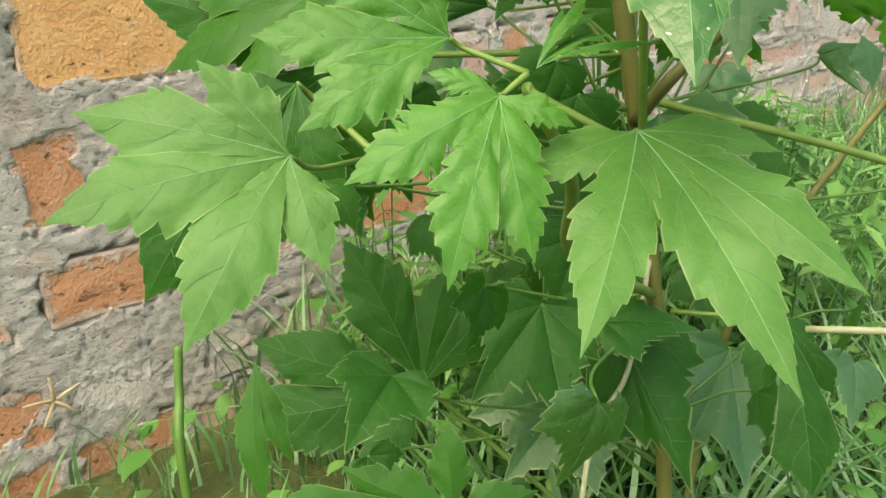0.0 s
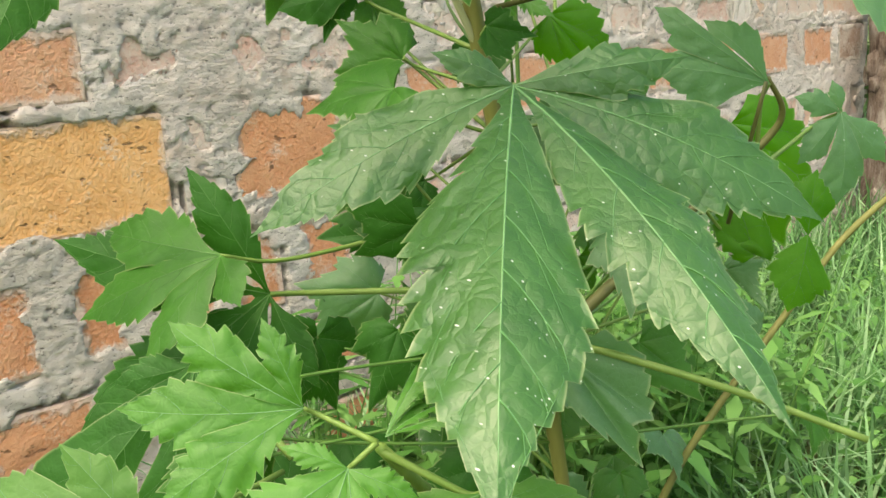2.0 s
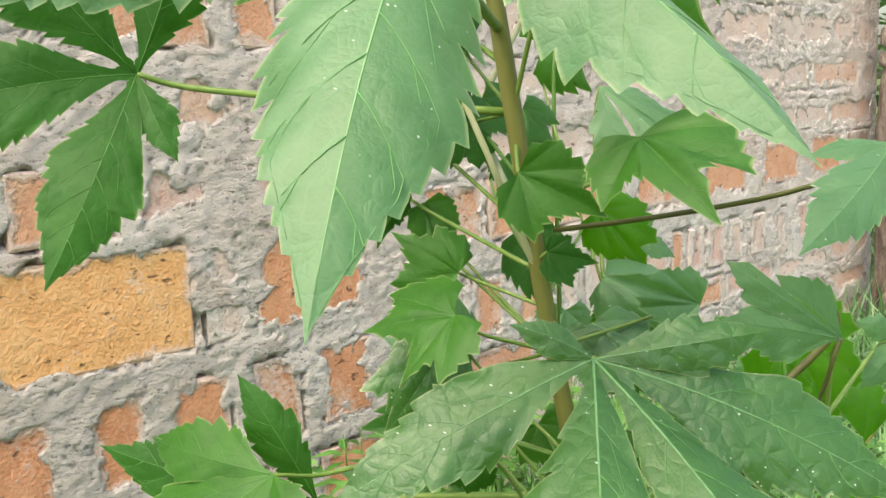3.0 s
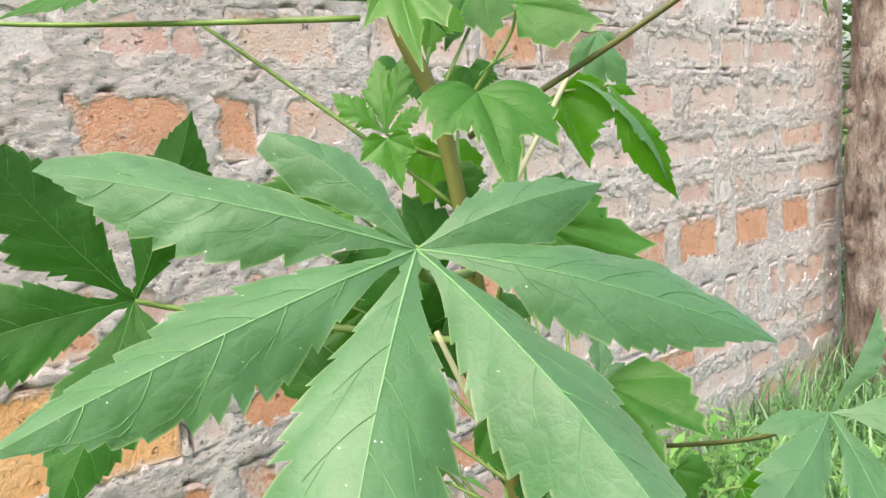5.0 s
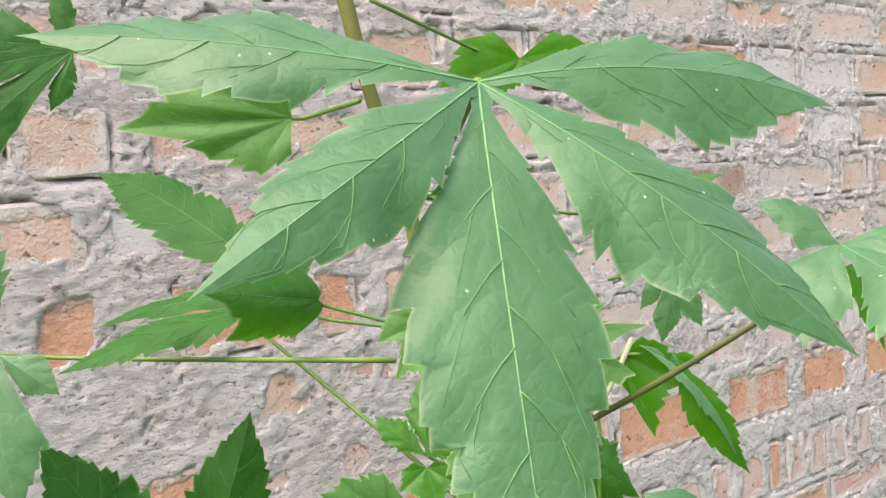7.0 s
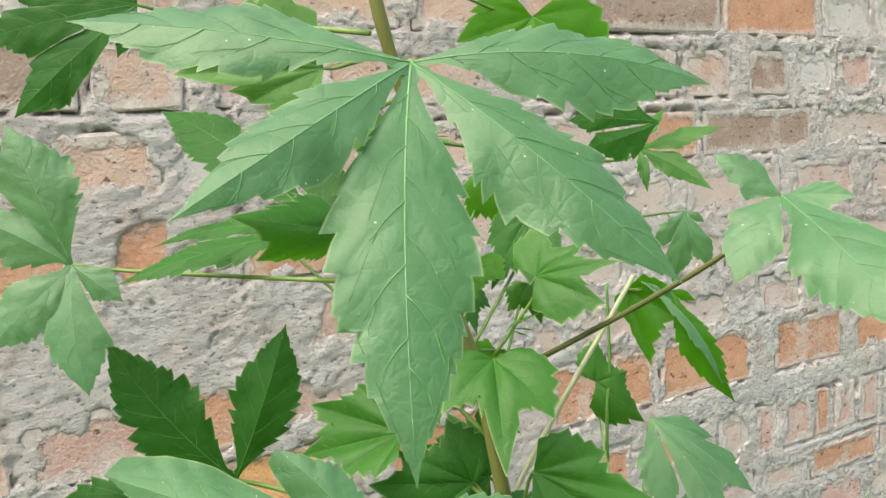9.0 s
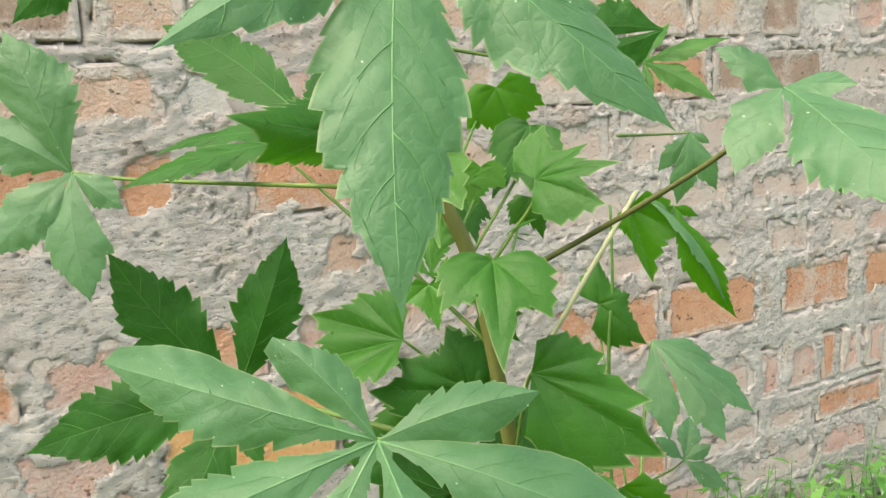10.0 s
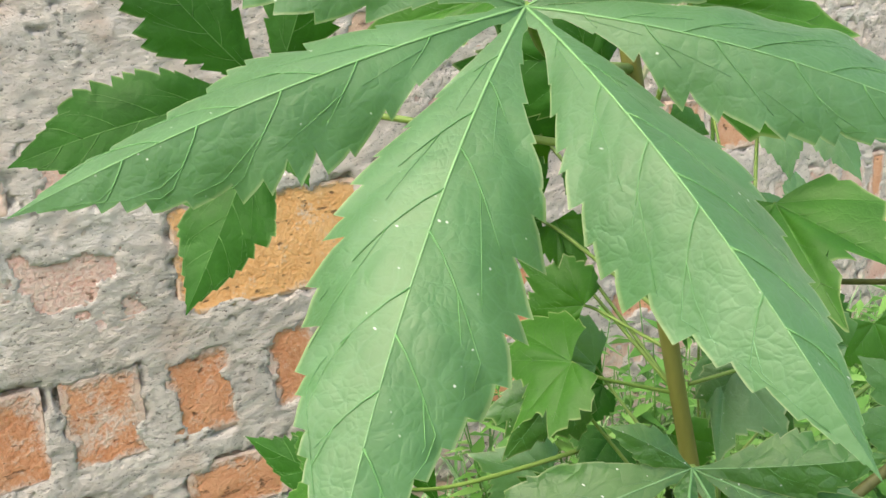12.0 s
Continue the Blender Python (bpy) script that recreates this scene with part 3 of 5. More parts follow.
def weed_patch(name, count, area, top, size, material, seed, label):
    """Small broad weed leaves on thin stalks, joined."""
    rng = random.Random(seed)
    verts, faces = [], []
    for _ in range(count):
        x, y = rng.uniform(area[0], area[1]), rng.uniform(area[2], area[3])
        z = rng.uniform(0.01, top)
        s = size * rng.uniform(0.5, 1.3)
        a, b = rng.uniform(0, 2 * math.pi), rng.uniform(-0.7, 0.5)
        d = Vector((math.cos(a) * math.cos(b), math.sin(a) * math.cos(b), math.sin(b)))
        side = d.cross(Vector((0, 0, 1))).normalized()
        up = side.cross(d)
        o = Vector((x, y, z))
        if max(o.y, (o + d * s).y) > FACE - 0.02 and x < RIGHT:
            continue
        base = len(verts)
        verts.append(o)
        for u, w in ((0.3, 0.26), (0.6, 0.28), (0.85, 0.13)):
            c = o + d * s * u - up * s * 0.25 * u * u
            verts += [c - side * s * w + up * s * 0.06, c, c + side * s * w + up * s * 0.06]
        verts.append(o + d * s - up * s * 0.3)
        faces += [(base, base + 2, base + 1), (base, base + 3, base + 2)]
        for k in (1, 4):
            faces += [(base + k, base + k + 1, base + k + 4, base + k + 3), (base + k + 1, base + k + 2, base + k + 5, base + k + 4)]
        faces += [(base + 7, base + 8, base + 10), (base + 8, base + 9, base + 10)]
    ob = new(name, mesh_of(name, verts, faces, material))
    return tagged(ob, label, "weeds", "", "stuff")


grass_patch("grass", 7000, (0.43, 2.6, 0.05, 0.83), 0.18, 0.0056, GRASS, 5, "long thin green grass at the foot of the wall")
grass_patch("grass", 420, (-0.1, 0.5, 0.5, 0.82), 0.07, 0.004, GRASS, 6, "short grass tuft under the brick wall")
grass_patch("grass", 4500, (2.0, 5.5, -1.5, 3.0), 0.22, 0.008, GRASS, 7, "long grass beyond the end of the wall")
grass_patch("grass", 3000, (-2.0, 2.5, -3.0, 0.1), 0.08, 0.007, GRASS, 8, "low grass before the wall")
weed_patch("weeds", 3200, (0.5, 1.7, 0.05, 0.8), 0.13, 0.022, WEED, 9, "low broad-leaved green weeds in the grass")
weed_patch("weeds", 80, (0.22, 0.75, 0.45, 0.8), 0.09, 0.035, WEED, 10, "small green weeds at the wall's foot")


def weed_stand(name, count, area, top, size, material, seed, label):
    """Thin upright weeds with narrow leaves along their stems, joined."""
    rng = random.Random(seed)
    verts, faces = [], []
    for _ in range(count):
        x, y = rng.uniform(area[0], area[1]), rng.uniform(area[2], area[3])
        h = top * rng.uniform(0.45, 1.0)
        lean = Vector((rng.uniform(-0.25, 0.25), rng.uniform(-0.25, 0.05), 1.0)) * h
        o = Vector((x, y, -0.01))
        line = [o + lean * q + Vector((0, 0, -0.12 * h * q * q)) for q in (0.0, 0.33, 0.66, 1.0)]
        tv, tf = tube(line, 0.0013, 0.0006, 4)
        off = len(verts)
        verts += tv
        faces += [tuple(i + off for i in q) for q in tf]
        for k in range(int(5 + h * 45)):
            q = rng.uniform(0.2, 1.0)
            p = o + lean * q + Vector((0, 0, -0.12 * h * q * q))
            a = rng.uniform(0, 2 * math.pi)
            d = Vector((math.cos(a), math.sin(a), rng.uniform(-0.6, 0.5))).normalized()
            s = size * rng.uniform(0.5, 1.2)
            side = d.cross(Vector((0, 0, 1))).normalized()
            if (p + d * s).y > FACE - 0.02:
                continue
            b = len(verts)
            drop = Vector((0, 0, -0.18 * s))
            verts += [p, p + d * s * 0.4 + side * s * 0.17, p + d * s * 0.45 + drop * 0.2, p + d * s * 0.4 - side * s * 0.17, p + d * s + drop]
            faces += [(b, b + 2, b + 1), (b, b + 3, b + 2), (b + 1, b + 2, b + 4), (b + 2, b + 3, b + 4)]
    ob = new(name, mesh_of(name, verts, faces, material))
    return tagged(ob, label, "weeds", "", "stuff")


weed_stand("weeds", 110, (0.98, 1.25, 0.58, 0.80), 0.31, 0.034, WEED, 21, "tall thin green weeds against the wall's foot")
weed_stand("weeds", 260, (0.47, 0.88, 0.36, 0.68), 0.41, 0.036, WEED, 22, "green weeds standing in the grass")


def far_bush(x, y, r, h, seed):
    """A loose bush of many small leaves round a few stems."""
    rng = random.Random(seed)
    bush = thing("bush", "dense green bush beyond the wall", "bush", "bushes beyond the wall")
    verts, faces = [], []
    for _ in range(1500):
        a, q, z = rng.uniform(0, 2 * math.pi), math.sqrt(rng.random()), rng.random()
        bulge = 0.6 + 0.5 * math.sin(z * 3.0) + 0.25 * noise.noise(Vector((x + math.cos(a) * 2, y + math.sin(a) * 2, z * 3)))
        o = Vector((x + math.cos(a) * q * r * bulge, y + math.sin(a) * q * r * bulge, z * h))
        d = Vector((rng.uniform(-1, 1), rng.uniform(-1, 1), rng.uniform(-0.8, 0.4))).normalized()
        side = d.cross(Vector((0.1, 0.2, 1))).normalized()
        s = rng.uniform(0.04, 0.10)
        b = len(verts)
        verts += [o, o + d * s * 0.5 + side * s * 0.3, o + d * s, o + d * s * 0.5 - side * s * 0.3]
        faces.append((b, b + 1, b + 2, b + 3))
    part("crown", mesh_of("crown", verts, faces, FAR_GREEN), bush)
    for k in range(4):
        a = k * 1.6
        stalk("stem", [(x, y, 0), (x + math.cos(a) * r * 0.3, y + math.sin(a) * r * 0.3, h * 0.45), (x + math.cos(a) * r * 0.5, y + math.sin(a) * r * 0.5, h * 0.8)], 0.015, 0.006, BARK, bush, 3)
    return bush


for bx, by, br, bh, bs in ((3.3, 1.3, 0.7, 1.2, 1), (4.2, 2.4, 0.9, 1.6, 2), (3.7, 0.2, 0.7, 0.7, 3), (5.2, 1.0, 1.0, 1.7, 4), (2.9, 2.2, 0.7, 1.5, 5)):
    far_bush(bx, by, br, bh, bs)


def trunk_by_wall():
    tree = thing("tree_trunk", "rough grey-brown tree trunk at the end of the wall", "tree")
    pts = [(2.15, 0.72, -0.02), (2.14, 0.73, 0.3), (2.17, 0.74, 0.7), (2.19, 0.73, 1.2), (2.18, 0.76, 1.9)]
    v, f = tube(smooth_path(pts, 40), 0.075, 0.055, 40, 0.0)
    for k, q in enumerate(v):
        c = Vector((2.16, 0.735, q.z))
        out_ = (q - c).normalized()
        lump = noise.noise(Vector((q.x * 14, q.y * 14, q.z * 7))) * 0.012 + noise.noise(Vector((q.x * 60, q.y * 60, q.z * 18))) * 0.006
        v[k] = q + out_ * lump
    part("trunk", mesh_of("trunk", v, f, BARK), tree)
    rng = random.Random(31)
    spine = smooth_path(pts, 20)
    for _ in range(60):
        z0, a0 = rng.uniform(0.02, 1.3), rng.uniform(2.2, 5.4)
        high, wide = rng.uniform(0.03, 0.10), rng.uniform(0.22, 0.5)
        pv, pf = [], []
        for i in range(6):
            z = z0 + high * i / 5
            c = min(spine, key=lambda q: abs(q.z - z))
            r = 0.0775 - 0.02 * z / 1.9
            for k in range(5):
                edge = i in (0, 5) or k in (0, 4)
                a = a0 + wide * (k / 4 - 0.5) * (0.55 + 0.45 * math.sin(math.pi * (i + 0.6) / 6.2)) + rng.uniform(-0.02, 0.02)
                q = r + (-0.010 if edge else 0.006 + rng.uniform(-0.001, 0.0015))
                pv.append((c.x + math.cos(a) * q, c.y + math.sin(a) * q, z + rng.uniform(-0.003, 0.003)))
        for i in range(5):
            for k in range(4):
                b = i * 5 + k
                pf.append((b, b + 1, b + 6, b + 5))
        part("bark_plate", mesh_of("bark_plate", pv, pf, BARK), tree)


trunk_by_wall()


# ---- the plant ----
plant = thing("mallow_plant", "tall green leafy plant with toothed five-lobed leaves before a brick wall", "plant")
STEM_LINE = [(0.375, 0.235, -0.01), (0.356, 0.24, 0.297), (0.314, 0.248, 0.534), (0.293, 0.258, 0.685), (0.28, 0.27, 0.737), (0.285, 0.284, 0.787), (0.263, 0.281, 0.858), (0.25, 0.28, 0.93), (0.245, 0.275, 1.0)]
stalk("stem", STEM_LINE, 0.0042, 0.0029, STEM, plant, 10, "yellow-green woody main stem", 0.15)

leaf_count = 0


def add_tube(verts, faces, points, r0, r1, sides=4):
    """Adds a thin tapered tube to a growing mesh."""
    tv, tf = tube(points, r0, r1, sides)
    off = len(verts)
    verts += tv
    faces += [tuple(x + off for x in q) for q in tf]


def broad_blade(o, tip, normal, arch, seed, deep=0.24):
    """A broad, shallow-lobed blade with a heart-shaped foot and toothed rim: vertices, faces, uvs and vein lines."""
    rng = random.Random(seed)

    def turned(v, ref, angle, size):
        axis = ref.cross(v)
        axis = axis.normalized() if axis.length > 1e-9 else normal
        return Matrix.Rotation(angle, 3, axis) @ v.normalized() * size

    first, last = tip[0], tip[-1]
    keys = [turned(first, tip[1], 1.15, first.length * 0.42), turned(first, tip[1], 0.62, first.length * 0.72)] + list(tip)
    keys += [turned(last, tip[-2], 0.62, last.length * 0.72), turned(last, tip[-2], 1.15, last.length * 0.42)]
    big = max(t.length for t in tip)
    small = min(1.0, 0.045 / big)
    rim = []
    top = len(keys) - 2
    for i in range(len(keys) - 1):
        a, b = keys[i], keys[i + 1]
        angle = a.angle(b)
        outer = i in (0, 1, top, top - 1)
        dip = 0.06 if outer else min(0.46, 0.09 + deep * angle)
        teeth = max(2, int(round(angle * (5.5 if not outer else 4.5))))
        cuts = [rng.uniform(0.7, 1.35) for _ in range(teeth)]
        marks = np.concatenate([[0.0], np.cumsum(cuts)]) / sum(cuts)
        for k in range(teeth):
            saw = rng.uniform(0.07, 0.15)
            for q, lift in ((0.0, 0.0), (0.33, 0.42), (0.66, 0.74), (0.92, 1.0)):
                u = marks[k] + (marks[k + 1] - marks[k]) * q
                forward = u if u < 0.5 else 1 - u
                d = a.normalized().slerp(b.normalized(), u)
                waist = math.sin(math.pi * u) ** 0.75
                size = (a.length * (1 - u) + b.length * u) * (1 - dip * waist)
                peak = 0.35 if forward < 0.04 and q == 0.0 else 1.0
                rim.append((d, size, math.sin(math.pi * u) * (0.35 if outer else 1.0), 1.02 - saw * (1 - lift) * peak))
    rim.append((keys[-1].normalized(), keys[-1].length, 0.0, 1.0))
    fr = (0.0, 0.14, 0.28, 0.42, 0.56, 0.7, 0.82, 0.92, 1.0)
    verts, faces, uvs = [], [], []
    cup = rng.uniform(-0.10, 0.16)

    def place(d, size, valley, f):
        p = o + d * size * f + normal * (arch * big * 3 * f * (1 - 0.9 * f) - cup * big * f * f)
        p = p + normal * (0.085 * size * valley * f)
        p = p + normal * (0.050 * big * f * noise.noise(p * (1.5 / big) + Vector((seed, 0, 0))))
        p = p + normal * (0.020 * big * f * f * noise.noise(p * (4.0 / big) + Vector((0, seed, 0))))
        ribs = abs(math.sin(math.pi * (f * 4.2 + 1.4 * valley))) ** 0.7
        return p + normal * (0.016 * size * (ribs - 0.5) * min(1.0, valley * 2.5) * min(1.0, f * 3) * small)

    for d, size, valley, cut in rim:
        for f in fr:
            verts.append(place(d, size, valley, f * cut if f > 0.9 else f))
            uvs.append((0.3 + 0.65 * f if f < 1 else 1.0, f))
    m = len(fr)
    for k in range(len(rim) - 1):
        for c in range(m - 1):
            faces.append((k * m + c, k * m + c + 1, (k + 1) * m + c + 1, (k + 1) * m + c))
    ribs_, lines = [], []
    for i in range(1, len(keys) - 1):
        t = keys[i]
        minor = i in (1, len(keys) - 2)
        ribs_.append(([place(t.normalized(), t.length, 0, f) for f in (0, 0.15, 0.3, 0.45, 0.6, 0.75, 0.96)], (0.0036 if minor else 0.0056) * t.length, 0.0012 * t.length))
        if minor:
            continue
        for other in (keys[i - 1], keys[i + 1]):
            for s0 in (0.2, 0.36, 0.52, 0.66):
                pts = []
                for q in (0.0, 0.35, 0.7, 1.0):
                    turn = 0.36 * q * (1.25 - s0)
                    d = t.normalized().slerp(other.normalized(), turn)
                    size = (t.length * (1 - turn) + other.length * turn) * (1 - 0.22 * math.sin(math.pi * turn) ** 0.8)
                    pts.append(place(d, size, math.sin(math.pi * turn), min(0.93, s0 + 0.30 * q)))
                lines.append((pts, 0.0024 * t.length, 0.0009 * t.length))
    return verts, faces, uvs, ribs_, lines


NARROW = ("mature", "deep", "dark", "bright")
WORDS = {"mature": "broad mature green leaf with toothed lobes", "green": "fresh green lobed leaf", "dark": "green lobed leaf, its colour darkened for the shade", "deep": "broad deep green leaf with toothed lobes",
         "young": "pale yellow-green lobed leaf", "bright": "bright young leaf with yellowish tips", "back": "thin leaf lit through from behind"}


def plant_leaf(at, tips, half, tone, foot, fold=0.18, arch=0.06, stalk_material=None, webs=None, lobing=0.24):
    """A palmate leaf: toothed lobes from one joint to the given tips, with veins and a stalk that ends at foot. webs: how far up neighbouring lobes are grown together, gap by gap."""
    global leaf_count
    leaf_count += 1
    rng = random.Random(leaf_count)
    o = Vector(at)
    tip = [Vector(t) for t in tips]
    n = len(tip)
    normal = Vector((0, 0, 0))
    for a, b in zip(tip, tip[1:]):
        normal += a.normalized().cross(b.normalized())
    if normal.length < 1e-5:
        normal = Vector((0, 0, 1))
    normal.normalize()
    towards = Vector((0.03, -0.02, o.z + 0.12)) - o
    if normal.dot(towards) < 0:
        normal = -normal
    verts, faces, uvs = [], [], []
    rib_v, rib_f, vein_v, vein_f = [], [], [], []
    longest = max(t.length for t in tip)
    quilt = {"deep": 0.016, "mature": 0.012, "young": 0.013, "bright": 0.026}.get(tone, 0.010)
    bow = [rng.uniform(-0.035, 0.035) for _ in tip]
    waves = [(rng.uniform(2.2, 3.6), rng.random(), rng.uniform(0.010, 0.022)) for _ in range(2 * n)]

    def surface(i, s, side, w, wide, hand):
        """A point of lobe i: s along its midrib, w metres out on a side."""
        d = tip[i]
        size = d.length
        across = normal.cross(d).normalized()
        p = o + d * s + normal * (arch * size * 4 * s * (1 - s)) + across * (bow[i] * size * 4 * s * (1 - s))
        if w:
            v = min(1.2, abs(w) / max(wide, 1e-6))
            rate, phase, swing = waves[2 * i + hand]
            p = p + side * w - normal * (abs(w) * fold * (0.75 + 0.5 * v))
            p = p + normal * (swing * size * v * v * math.sin(2 * math.pi * (rate * s + phase)) * min(1.0, 4 * s))
            out_ = min(1.0, abs(w) / (0.10 * size))
            p = p + normal * (0.028 * size * noise.noise(p * (1.6 / size) + Vector((i, 0, leaf_count))) * out_)
            p = p + normal * (0.006 * size * noise.noise(p * (7.0 / size) + Vector((0, i, leaf_count))) * out_)
            ribs = max(3, int(2 + 30 * size))
            swell = abs(math.sin(math.pi * ((s - 1.4 * abs(w) / size - 0.12) / 0.74 * ribs - 0.5 * hand))) ** 0.6
            p = p + normal * (quilt * size * (swell - 0.5) * out_ * (1.0 if s < 0.9 else 0.3))
        return p

    base_web = 0.09 if tone in NARROW else 0.17
    peak = 0.50 if tone in NARROW else 0.44

    def profile(s):
        """Half width of a lobe along its length: narrow foot, broad middle, long point."""
        if s < peak:
            return math.sin(math.pi / 2 * s / peak) ** 1.9 * 0.95 + 0.05
        return max(0.0, math.cos(math.pi / 2 * ((s - peak) / (1 - peak)) ** 1.05)) ** 1.3

    broad = n >= 3 and not isinstance(half, (list, tuple)) and half >= 0.3
    if broad:
        verts, faces, uvs, ribs_, lines = broad_blade(o, tip, normal, arch, leaf_count, lobing)
        for pts, r0, r1 in ribs_:
            add_tube(rib_v, rib_f, pts, r0, r1)
        for pts, r0, r1 in lines:
            add_tube(vein_v, vein_f, pts, r0, r1)
    cols = (0.0, 0.10, 0.24, 0.40, 0.56, 0.72, 0.87, 1.0)
    nc = len(cols)
    for i in range(0 if broad else n):
        d = tip[i]
        size = d.length
        dn = d.normalized()
        teeth = max(11 if tone == "bright" else 6, int(5 + 105 * size))
        for sign, k in ((-1, i - 1), (1, i + 1)):
            hand = 1 if sign > 0 else 0
            free = not 0 <= k < n
            if not free:
                other = tip[k]
                side = other - dn * other.dot(dn)
                angle = dn.angle(other.normalized())
                root = (webs or {}).get(min(i, k), base_web)
            else:
                k2 = i + 1 if k < 0 else i - 1
                ref = tip[k2] if n > 1 else normal.cross(d)
                side = -(ref - dn * ref.dot(dn))
                angle, root = 1.3, base_web
            if side.length < 1e-6:
                side = normal.cross(dn)
            side.normalize()
            flat = normal.cross(dn)
            flat = flat if flat.dot(side) > 0 else -flat
            side = (side * 0.45 + flat.normalized() * 0.55).normalized()
            spread = math.tan(min(angle, 1.5) / 2)
            base = len(verts)
            phase = rng.random()
            wide = (half[i] if isinstance(half, (list, tuple)) else half) * size * rng.uniform(0.94, 1.10)
            marks = [0.0]
            for q in range(teeth):
                marks.append(marks[-1] + rng.uniform(0.55, 1.5) * (1.15 if q < teeth * 0.6 else 0.85))
            outline = []
            for q in range(teeth):
                a, b = marks[q] / marks[-1], marks[q + 1] / marks[-1]
                bite = (rng.uniform(0.22, 0.42) if tone == "bright" else rng.uniform(0.09, 0.24)) * (0.55 + 0.45 * (b - a) * teeth)
                if rng.random() < 0.2:
                    bite += 0.12
                for u, lift, ahead in ((0.0, 0.0, 0.0), (0.22, 0.30, 0.0), (0.45, 0.54, 0.02), (0.68, 0.77, 0.05), (0.86, 1.0, 0.10)):
                    outline.append((a + (b - a) * u, bite * (1 - lift), ahead * (b - a)))
            outline.append((1.0, 0.0, 0.0))
            for s, bite, ahead in outline:
                w = wide * profile(s)
                w *= 1.10 - (bite + 0.16 * noise.noise(Vector((s * 5.5, i * 3 + phase * 9, leaf_count)))) * min(1.0, s * 4)
                web = s * size * spread + 0.0004
                if not free:
                    w = min(web, max(w, web * min(1.0, max(0.0, (root - s) / root * 2.2))))
                else:
                    w = min(w, web)
                if s >= 1:
                    w = 0.0
                for frac in cols:
                    p = surface(i, min(s + ahead * frac ** 3, 1.0), side, w * frac, wide, hand)
                    verts.append(p)
                    uvs.append((frac, s))
            for r in range(len(outline) - 1):
                for c in range(nc - 1):
                    a = base + r * nc + c
                    quad = (a, a + nc, a + nc + 1, a + 1)
                    faces.append(quad if sign > 0 else quad[::-1])
            count = max(3, int(2 + 30 * size))
            for m in range(count):
                s0 = 0.12 + 0.74 * (m + 0.5 * hand) / count + rng.uniform(-0.012, 0.012)
                reach = min(wide * profile(s0) * 0.88, s0 * size * spread)
                if reach < 0.002:
                    continue

                def along(q, lean=0.0):
                    s1 = min(0.985, s0 + (1.4 * reach / size) * q ** 1.2 + lean)
                    return surface(i, s1, side, min(reach * q, wide * profile(s1) * 0.88) + 1e-5, wide, hand) + normal * 0.00012

                add_tube(vein_v, vein_f, [along(q) for q in (0.0, 0.17, 0.34, 0.5, 0.67, 0.84, 1.0)], 0.0018 * size, 0.0006 * size)
                lean = rng.uniform(0.06, 0.11)
                add_tube(vein_v, vein_f, [along(0.45 + 0.5 * q, lean * q) for q in (0.0, 0.3, 0.65, 1.0)], 0.0009 * size, 0.0004 * size)
        mid = [surface(i, s / 16, Vector((0, 0, 0)), 0.0, 1.0, 0) for s in range(16)]
        add_tube(rib_v, rib_f, mid, 0.0034 * size, 0.0009 * size, 5)
    leaf = part("leaf", mesh_of("leaf", verts, faces, LEAF[tone], True, uvs), plant, WORDS[tone])
    # shaded tones get the vein colour with shade painted in
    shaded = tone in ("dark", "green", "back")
    part("midrib", mesh_of("midrib", rib_v, rib_f, VEIN_SHADED if shaded else VEIN), leaf, "paler raised ribs")
    part("vein_net", mesh_of("vein_net", vein_v, vein_f, VEIN_SHADED if shaded else VEIN_FINE), leaf, "fine side veins")
    if foot is not None:
        e = Vector(foot)
        span = (o - e).length
        r = max(0.0008, min(0.0018, longest * 0.014)) if stalk_material is not SIDE_STALK else 0.0008
        under = o - normal * min(0.012, span * 0.15)
        pts = [o, under + (e - o) * 0.15, o + (e - o) * 0.5 - normal * min(0.010, span * 0.1), e]
        v, f = tube(smooth_path(pts, 4), r * 0.8, r * 1.15, 7)
        part("leaf_stalk", mesh_of("leaf_stalk", v, f, stalk_material or STALK), leaf, "thin round green leaf stalk")
    return leaf


plant_leaf((0.192, 0.174, 0.661), [(-0.022, 0.033, 0.034), (-0.073, 0.068, 0.027), (-0.109, 0.029, -0.034), (-0.083, -0.050, -0.091), (-0.012, -0.100, -0.068), (0.067, -0.071, -0.031), (0.049, -0.027, 0.014)], [0.2, 0.13, 0.13, 0.155, 0.13, 0.13, 0.2], 'mature', (0.300, 0.254, 0.632), fold=0.5, arch=0.07, webs={0: 1.2, 5: 1.0})
plant_leaf((0.169, 0.100, 0.818), [(-0.068, 0.046, 0.014), (-0.065, -0.014, -0.032), (-0.029, -0.042, -0.086), (0.037, -0.050, -0.053), (0.071, -0.029, -0.008)], [0.14, 0.135, 0.15, 0.17, 0.16], 'mature', (0.281, 0.283, 0.800), fold=0.26, arch=0.07)
plant_leaf((0.245, 0.170, 0.528), [(-0.016, 0.019, 0.011), (-0.065, 0.051, -0.041), (-0.092, -0.073, -0.080), (-0.026, -0.104, -0.074), (0.060, -0.071, -0.045), (0.040, -0.036, 0.006)], [0.2, 0.15, 0.165, 0.115, 0.17, 0.18], 'deep', (0.345, 0.242, 0.360), fold=0.3, arch=0.07, webs={0: 0.7, 4: 0.9})
